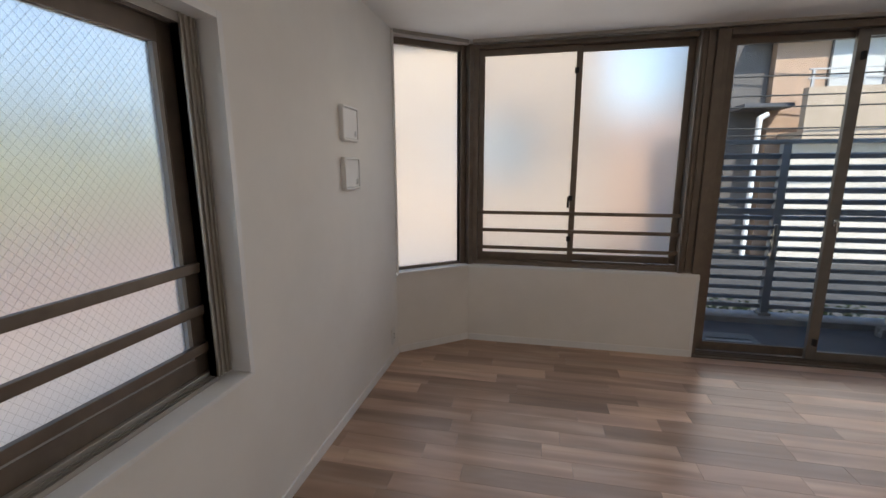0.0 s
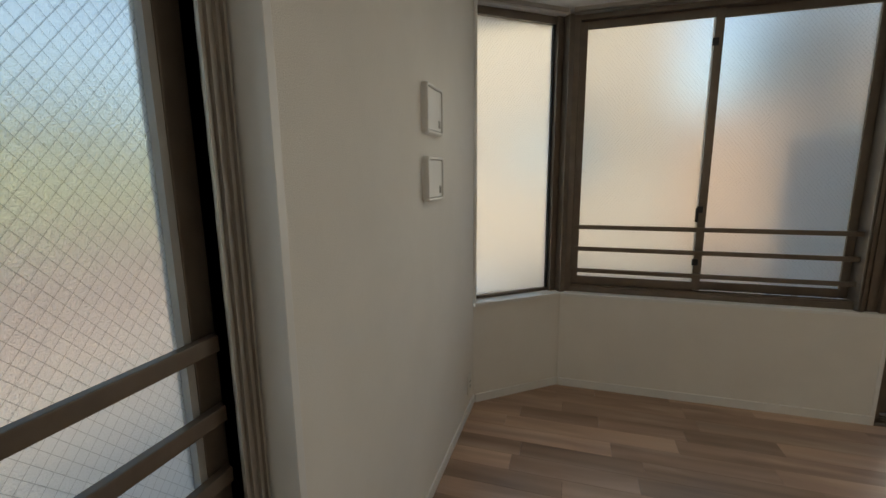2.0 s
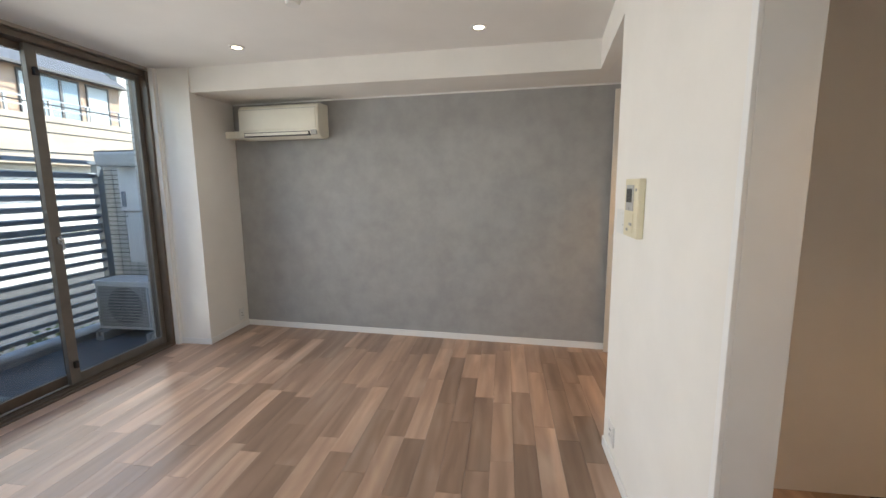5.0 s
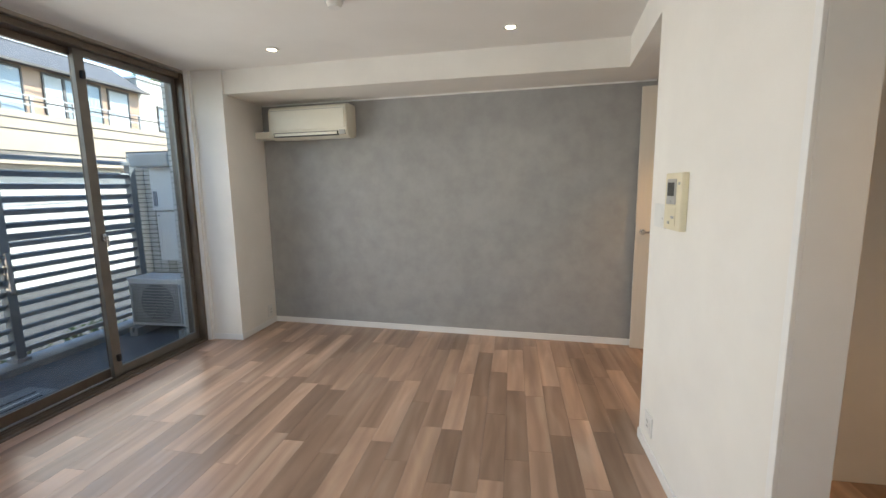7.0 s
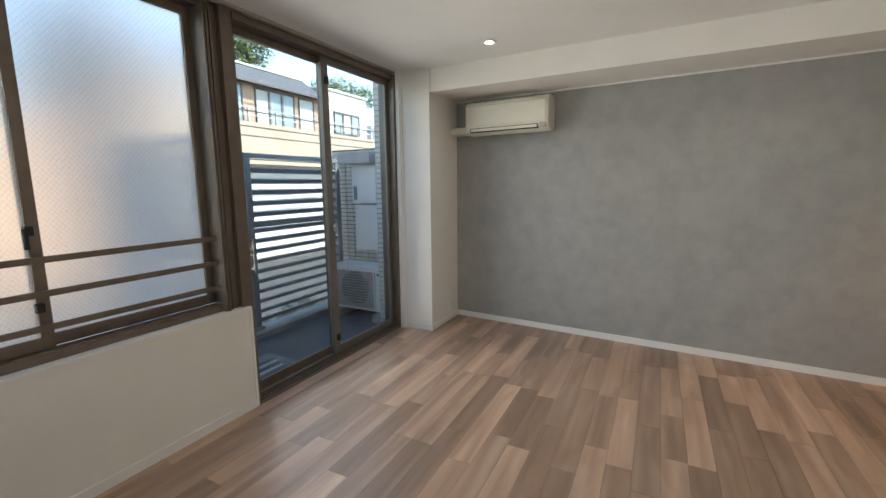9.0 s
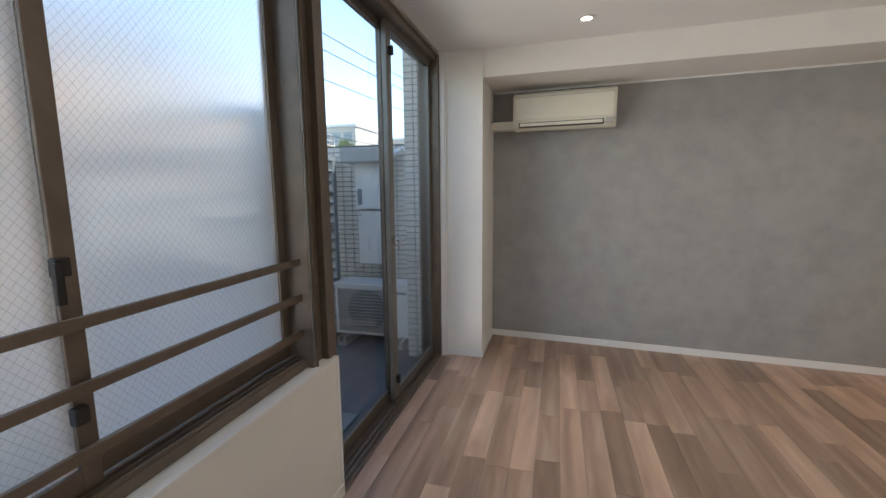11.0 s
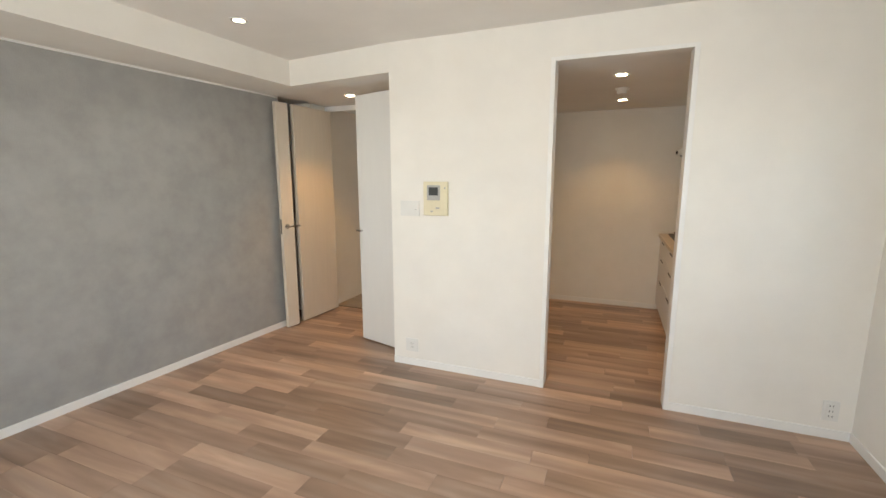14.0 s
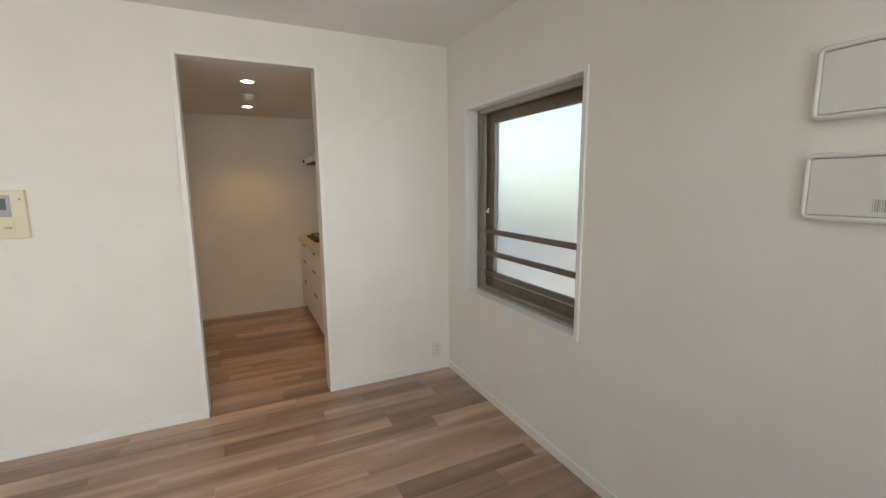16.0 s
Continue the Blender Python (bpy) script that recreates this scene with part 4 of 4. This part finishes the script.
def neighbour():
    b = thing("apartment_building", "low beige apartment building with a dark mansard roof across the lane", "building")
    part("wall", boxes((6.38, 12.0, GZ, 12.3, 17, 4.36)), BRICK, b, "tan brick wall")
    bm = bmesh.new()
    pts = [(11.75, 4.34), (12.5, 4.98), (16, 4.98), (16, 4.34)]
    va = [bm.verts.new((5.9, y, z)) for y, z in pts]
    vb = [bm.verts.new((12.42 if k in (0, 3) else 11.95, y, z)) for k, (y, z) in enumerate(pts)]
    bm.faces.new(va)
    bm.faces.new(vb)
    for i in range(4):
        bm.faces.new((va[i], va[(i + 1) % 4], vb[(i + 1) % 4], vb[i]))
    bmesh.ops.recalc_face_normals(bm, faces=bm.faces)
    roof = part("roof", bm, SLATE, b, "dark slate mansard roof")
    part("ridge_cap", boxes((5.9, 12.44, 4.97, 12.0, 12.6, 5.02)), STEEL_WHITE, roof)
    part("gutter", boxes((5.9, 11.68, 4.30, 12.42, 11.78, 4.36)), DARK_CLAD, roof)
    far_window(b, 7.45, 9.12, 3.1, 4.30, 12.0, (CURTAIN, CURTAIN, FAR_GLASS))
    far_window(b, 9.55, 11.05, 3.1, 4.28, 12.0, (CURTAIN, FAR_GLASS, FAR_GLASS))
    far_window(b, 11.25, 11.92, 3.1, 4.27, 12.0, (CURTAIN,))
    part("annexe_wall", boxes((12.3, 12.0, GZ, 14.9, 16, 4.78)), PALE_STUCCO, b, "pale rendered annexe")
    part("annexe_coping", boxes((12.25, 11.95, 4.78, 14.95, 16, 4.84)), STEEL_WHITE, b)
    far_window(b, 12.95, 14.4, 3.3, 4.08, 12.0, (FAR_GLASS, CURTAIN, FAR_GLASS))
    part("balcony_parapet", boxes((6.62, 11.0, 2.0, 15.9, 11.2, 3.10), (6.62, 11.2, 2.0, 15.9, 12.0, 2.2)), BEIGE, b, "beige rendered balcony parapet")
    part("lower_wall", boxes((6.62, 11.3, GZ, 15.9, 11.4, 2.0)), PALE_STUCCO, b, "pale rendered lower wall")
    for x in [6.7 + 0.92 * k for k in range(11)]:
        part("rail_post", boxes((x - 0.025, 11.05, 3.10, x + 0.025, 11.1, 3.48)), GREY_PLASTIC, b)
    for z in (3.28, 3.47):
        part("rail", boxes((6.62, 11.055, z - 0.015, 15.9, 11.095, z + 0.015)), GREY_PLASTIC, b)


neighbour()


def dark_house():
    b = thing("house", "dark clad house beside the apartment building", "house")
    part("wall", boxes((5.62, 12.2, GZ, 6.36, 18, 6.0)), DARK_CLAD, b)
    part("side_wing", boxes((2.6, 12.6, GZ, 5.62, 18, 2.9)), BRICK, b, "low tan brick wing")
    part("lean_to_roof", boxes((5.6, 11.4, 2.75, 6.6, 12.2, 2.85)), SLATE, b)
    bm = bmesh.new()
    rod(bm, (5.98, 11.5, GZ), (5.98, 11.5, 2.55), 0.06)
    rod(bm, (5.98, 11.5, 2.52), (6.14, 11.5, 2.62), 0.06)
    part("drainpipe", bm, STEEL_WHITE, b, "white plastic drainpipe")
    c = thing("house", "tan rendered house behind the lane", "house")
    part("wall", boxes((-4.2, 10.6, GZ, 2.6, 18, 5.6)), BEIGE, c)
    part("roof", boxes((-4.4, 10.4, 5.6, 2.8, 18, 5.8)), SLATE, c)
    far_window(c, -0.8, 0.9, 1.2, 2.6, 10.6, (CURTAIN, FAR_GLASS))
    # added house-shaped backdrop giving the west pane its sunlit yellow-green
    d = thing("house", "pale lime block added to stand in for sunlit greenery", "house")
    part("wall", boxes((-11.5, -5.0, GZ, -6.6, 12.0, 2.4)), SUNLIT_GREEN, d)
    part("roof", boxes((-11.8, -5.3, 2.4, -6.4, 12.3, 2.55)), SLATE, d)


dark_house()
# pale slab added as a reflector, lifting the lower part of the west pane
solid("pavement", boxes((-4.6, -6.0, GZ, -0.5, 9.4, GZ + 0.03)), PALE_STUCCO, "added pale slab bouncing light to the west window", "pavement")
solid("garden_wall", boxes((-4.8, -3.0, GZ, -4.6, 9.4, 0.80), bevel=0.01), PINK_WALL, "pinkish rendered boundary wall", "wall")


def crown(bm, c, r, n, rnd, leaf_size):
    for _ in range(n):
        v = Vector((rnd.gauss(0, 1), rnd.gauss(0, 1), rnd.gauss(0, 1))).normalized()
        k = rnd.uniform(0.45, 1.0) * (0.8 + 0.3 * noise.noise(v * 2.2 + Vector(c)))
        p = Vector(c) + Vector((v.x * r[0], v.y * r[1], v.z * r[2])) * k
        a = Vector((rnd.gauss(0, 1), rnd.gauss(0, 1), rnd.gauss(0, 0.6))).normalized() * leaf_size * rnd.uniform(0.6, 1.4)
        b = a.orthogonal().normalized() * leaf_size * 0.5
        vs = [bm.verts.new(p + q) for q in (-a, b, a, -b)]
        bm.faces.new(vs)
    return bm


def tree(name, label, base, height, r, seed):
    rnd = random.Random(seed)
    t = thing(name, label, "tree", at=(0, 0, 0))
    x, y, z = base
    bm = rod(bmesh.new(), (x, y, z), (x, y, z + height * 0.7), 0.16, 0.07, 10)
    for k in range(7):
        a = rnd.uniform(0, 6.28)
        h = height * rnd.uniform(0.35, 0.7)
        rod(bm, (x, y, z + h), (x + r[0] * 0.7 * math.cos(a), y + r[1] * 0.7 * math.sin(a), z + h + r[2] * 0.6), 0.05, 0.015, 7)
    part("trunk", bm, BARK, t)
    bm = bmesh.new()
    for k in range(9):
        c = (x + rnd.uniform(-0.6, 0.6) * r[0], y + rnd.uniform(-0.6, 0.6) * r[1], z + height - r[2] + rnd.uniform(-0.6, 0.6) * r[2])
        crown(bm, c, [q * 0.55 for q in r], 650, rnd, 0.10)
    part("crown", bm, LEAF, t)


tree("tree", "leafy green tree behind the dark mansard roof", (14.4, 19.0, GZ), 10.4, (2.6, 2.2, 2.2), 3)
tree("tree", "leafy green tree behind the pale annexe", (23.0, 20.0, GZ), 9.3, (2.6, 2.4, 1.8), 5)
tree("tree", "yellow-green tree far along the lane", (33.0, 18.6, GZ), 6.3, (1.8, 1.8, 1.5), 8)
rnd = random.Random(11)
hb = bmesh.new()
for k in range(16):
    crown(hb, (-5.4 + rnd.uniform(-0.2, 0.2), -2.0 + 0.62 * k, 0.50 + rnd.uniform(-0.1, 0.15)), (0.4, 0.5, 0.65), 520, rnd, 0.045)
hedge = tagged(new("hedge", mesh_of("hedge", hb, LEAF)), "green hedge behind the boundary wall", "hedge", kind="stuff")
pb = bmesh.new()
for k in range(12):
    crown(pb, (1.6 + 0.28 * k, 5.25, GZ + 0.45 + rnd.uniform(-0.05, 0.1)), (0.2, 0.18, 0.3), 160, rnd, 0.035)
plants = tagged(new("shrubs", mesh_of("shrubs", pb, LEAF)), "low green shrubs outside the balcony", "shrub", kind="stuff")

for x, y, w, h in ((44, 33, 6, 8.4), (50, 27, 8, 9.3), (57, 21, 10, 8.2)):
    f = thing("distant_building", "pale distant apartment block beyond the rooftops", "building", group="distant blocks")
    part("wall", boxes((x, y, GZ, x + w, y + 7, h)), PALE_STUCCO, f)
    part("parapet", boxes((x - 0.2, y - 0.2, h, x + w + 0.2, y + 7.2, h + 0.3)), STEEL_WHITE, f)
    for row in range(2):
        for i in range(4):
            part("window", boxes((x - 0.06, y + 0.5 + 1.6 * i, h - 1.9 - 2.6 * row, x + 0.02, y + 1.6 + 1.6 * i, h - 0.7 - 2.6 * row)), FAR_GLASS, f)


def wire(a, b, sag):
    cu = bpy.data.curves.new("power_line", "CURVE")
    cu.dimensions = "3D"
    cu.bevel_depth = 0.014
    sp = cu.splines.new("POLY")
    sp.points.add(24)
    for i in range(25):
        t = i / 24
        p = Vector(a).lerp(Vector(b), t)
        sp.points[i].co = (p.x, p.y, p.z - sag * 4 * t * (1 - t), 1)
    cu.materials.append(RUBBER)
    tagged(new("power_line", cu), "thin dark overhead power line along the lane", "power line", group="overhead lines")


for z, y in ((3.35, 10.0), (2.95, 9.8), (2.75, 9.9), (2.35, 10.1), (2.2, 10.0)):
    wire((-6, y, z), (32, y + 0.6, z + 0.5), 0.35)
for z in (6.4, 5.9, 5.0):
    wire((4, 10.5, z), (40, 8.0, z + 1.0), 0.5)

# ---- balcony tiles ----
solid("wall_balcony_end", boxes((4.735, 3.55, GZ, 4.95, 4.98, 1.82)), GROUT, "tiled end wall of the balcony", "wall")
solid("wall_balcony_column", boxes((4.06, 3.675, GZ, 4.7, 3.84, 2.66)), GROUT, "tiled column beside the balcony door", "wall")


def tile_run(parent, origin, u, n_u, n_z, tw, th, gap, limit):
    """Tiles on an upright face: u is the horizontal direction, facing to its right-hand side."""
    u = Vector((*u, 0))
    m = Matrix(((u.x, u.y, 0, 0), (u.y, -u.x, 0, 0), (0, 0, 1, 0), (0, 0, 0, 1)))
    shared = mesh_of("tile", boxes((0, -0.002, 0, tw, 0.006, th), m=m, bevel=0.0), TILE)
    rest = bmesh.new()
    made = 0
    for k in range(n_z):
        for i in range(n_u):
            p = Vector(origin) + u * (i * (tw + gap)) + Vector((0, 0, k * (th + gap)))
            if made < limit:
                t = new("tile", shared)
                t.location, t.parent = p, parent
                made += 1
            else:
                box(rest, 0, -0.002, 0, tw, 0.006, th, m=Matrix.Translation(p) @ m)
    if rest.verts:
        o = part("tiles", rest, TILE, parent)
        o["kind"] = "stuff"
    else:
        rest.free()


tile_run(bpy.data.objects["wall_balcony_end"], (4.735, 4.97, -0.09), (0, -1), 12, 38, 0.092, 0.042, 0.008, 300)
tile_run(bpy.data.objects["wall_balcony_column"], (4.06, 3.838, -0.09), (0, -1), 2, 54, 0.076, 0.042, 0.008, 300)
tile_run(bpy.data.objects["wall_balcony_column"], (4.69, 3.84, -0.09), (-1, 0), 6, 54, 0.089, 0.042, 0.008, 0)

# ---- floor planks ----
rnd = random.Random(4)
floor_ob = bpy.data.objects["floor"]
PW = 0.1217


def planks(x0, x1, y0, rows, cut=None):
    for r in range(rows):
        ya = y0 + r * PW
        x = x0 - rnd.uniform(0.0, 0.8)
        while x < x1:
            length = rnd.choice((0.45, 0.6, 0.75, 0.91))
            a, b = max(x, x0), min(x + length, x1)
            x += length
            if cut:
                a = max(a, cut(ya) - 0.10)
            if b - a < 0.02:
                continue
            bm = boxes((0, 0, -0.011, b - a - 0.0012, PW - 0.0012, 0.0))
            o = new("plank", mesh_of("plank", bm, PLANK))
            o.location = (a, ya, 0)
            o.parent = floor_ob


def bay_cut(y):
    return max(0.10, (y - 3.118) * 0.506 / 0.402)


planks(0.0, W, 0.0, 29, bay_cut)
planks(0.70, 2.60, -19 * PW, 19)
planks(2.86, W, -9 * PW, 9)
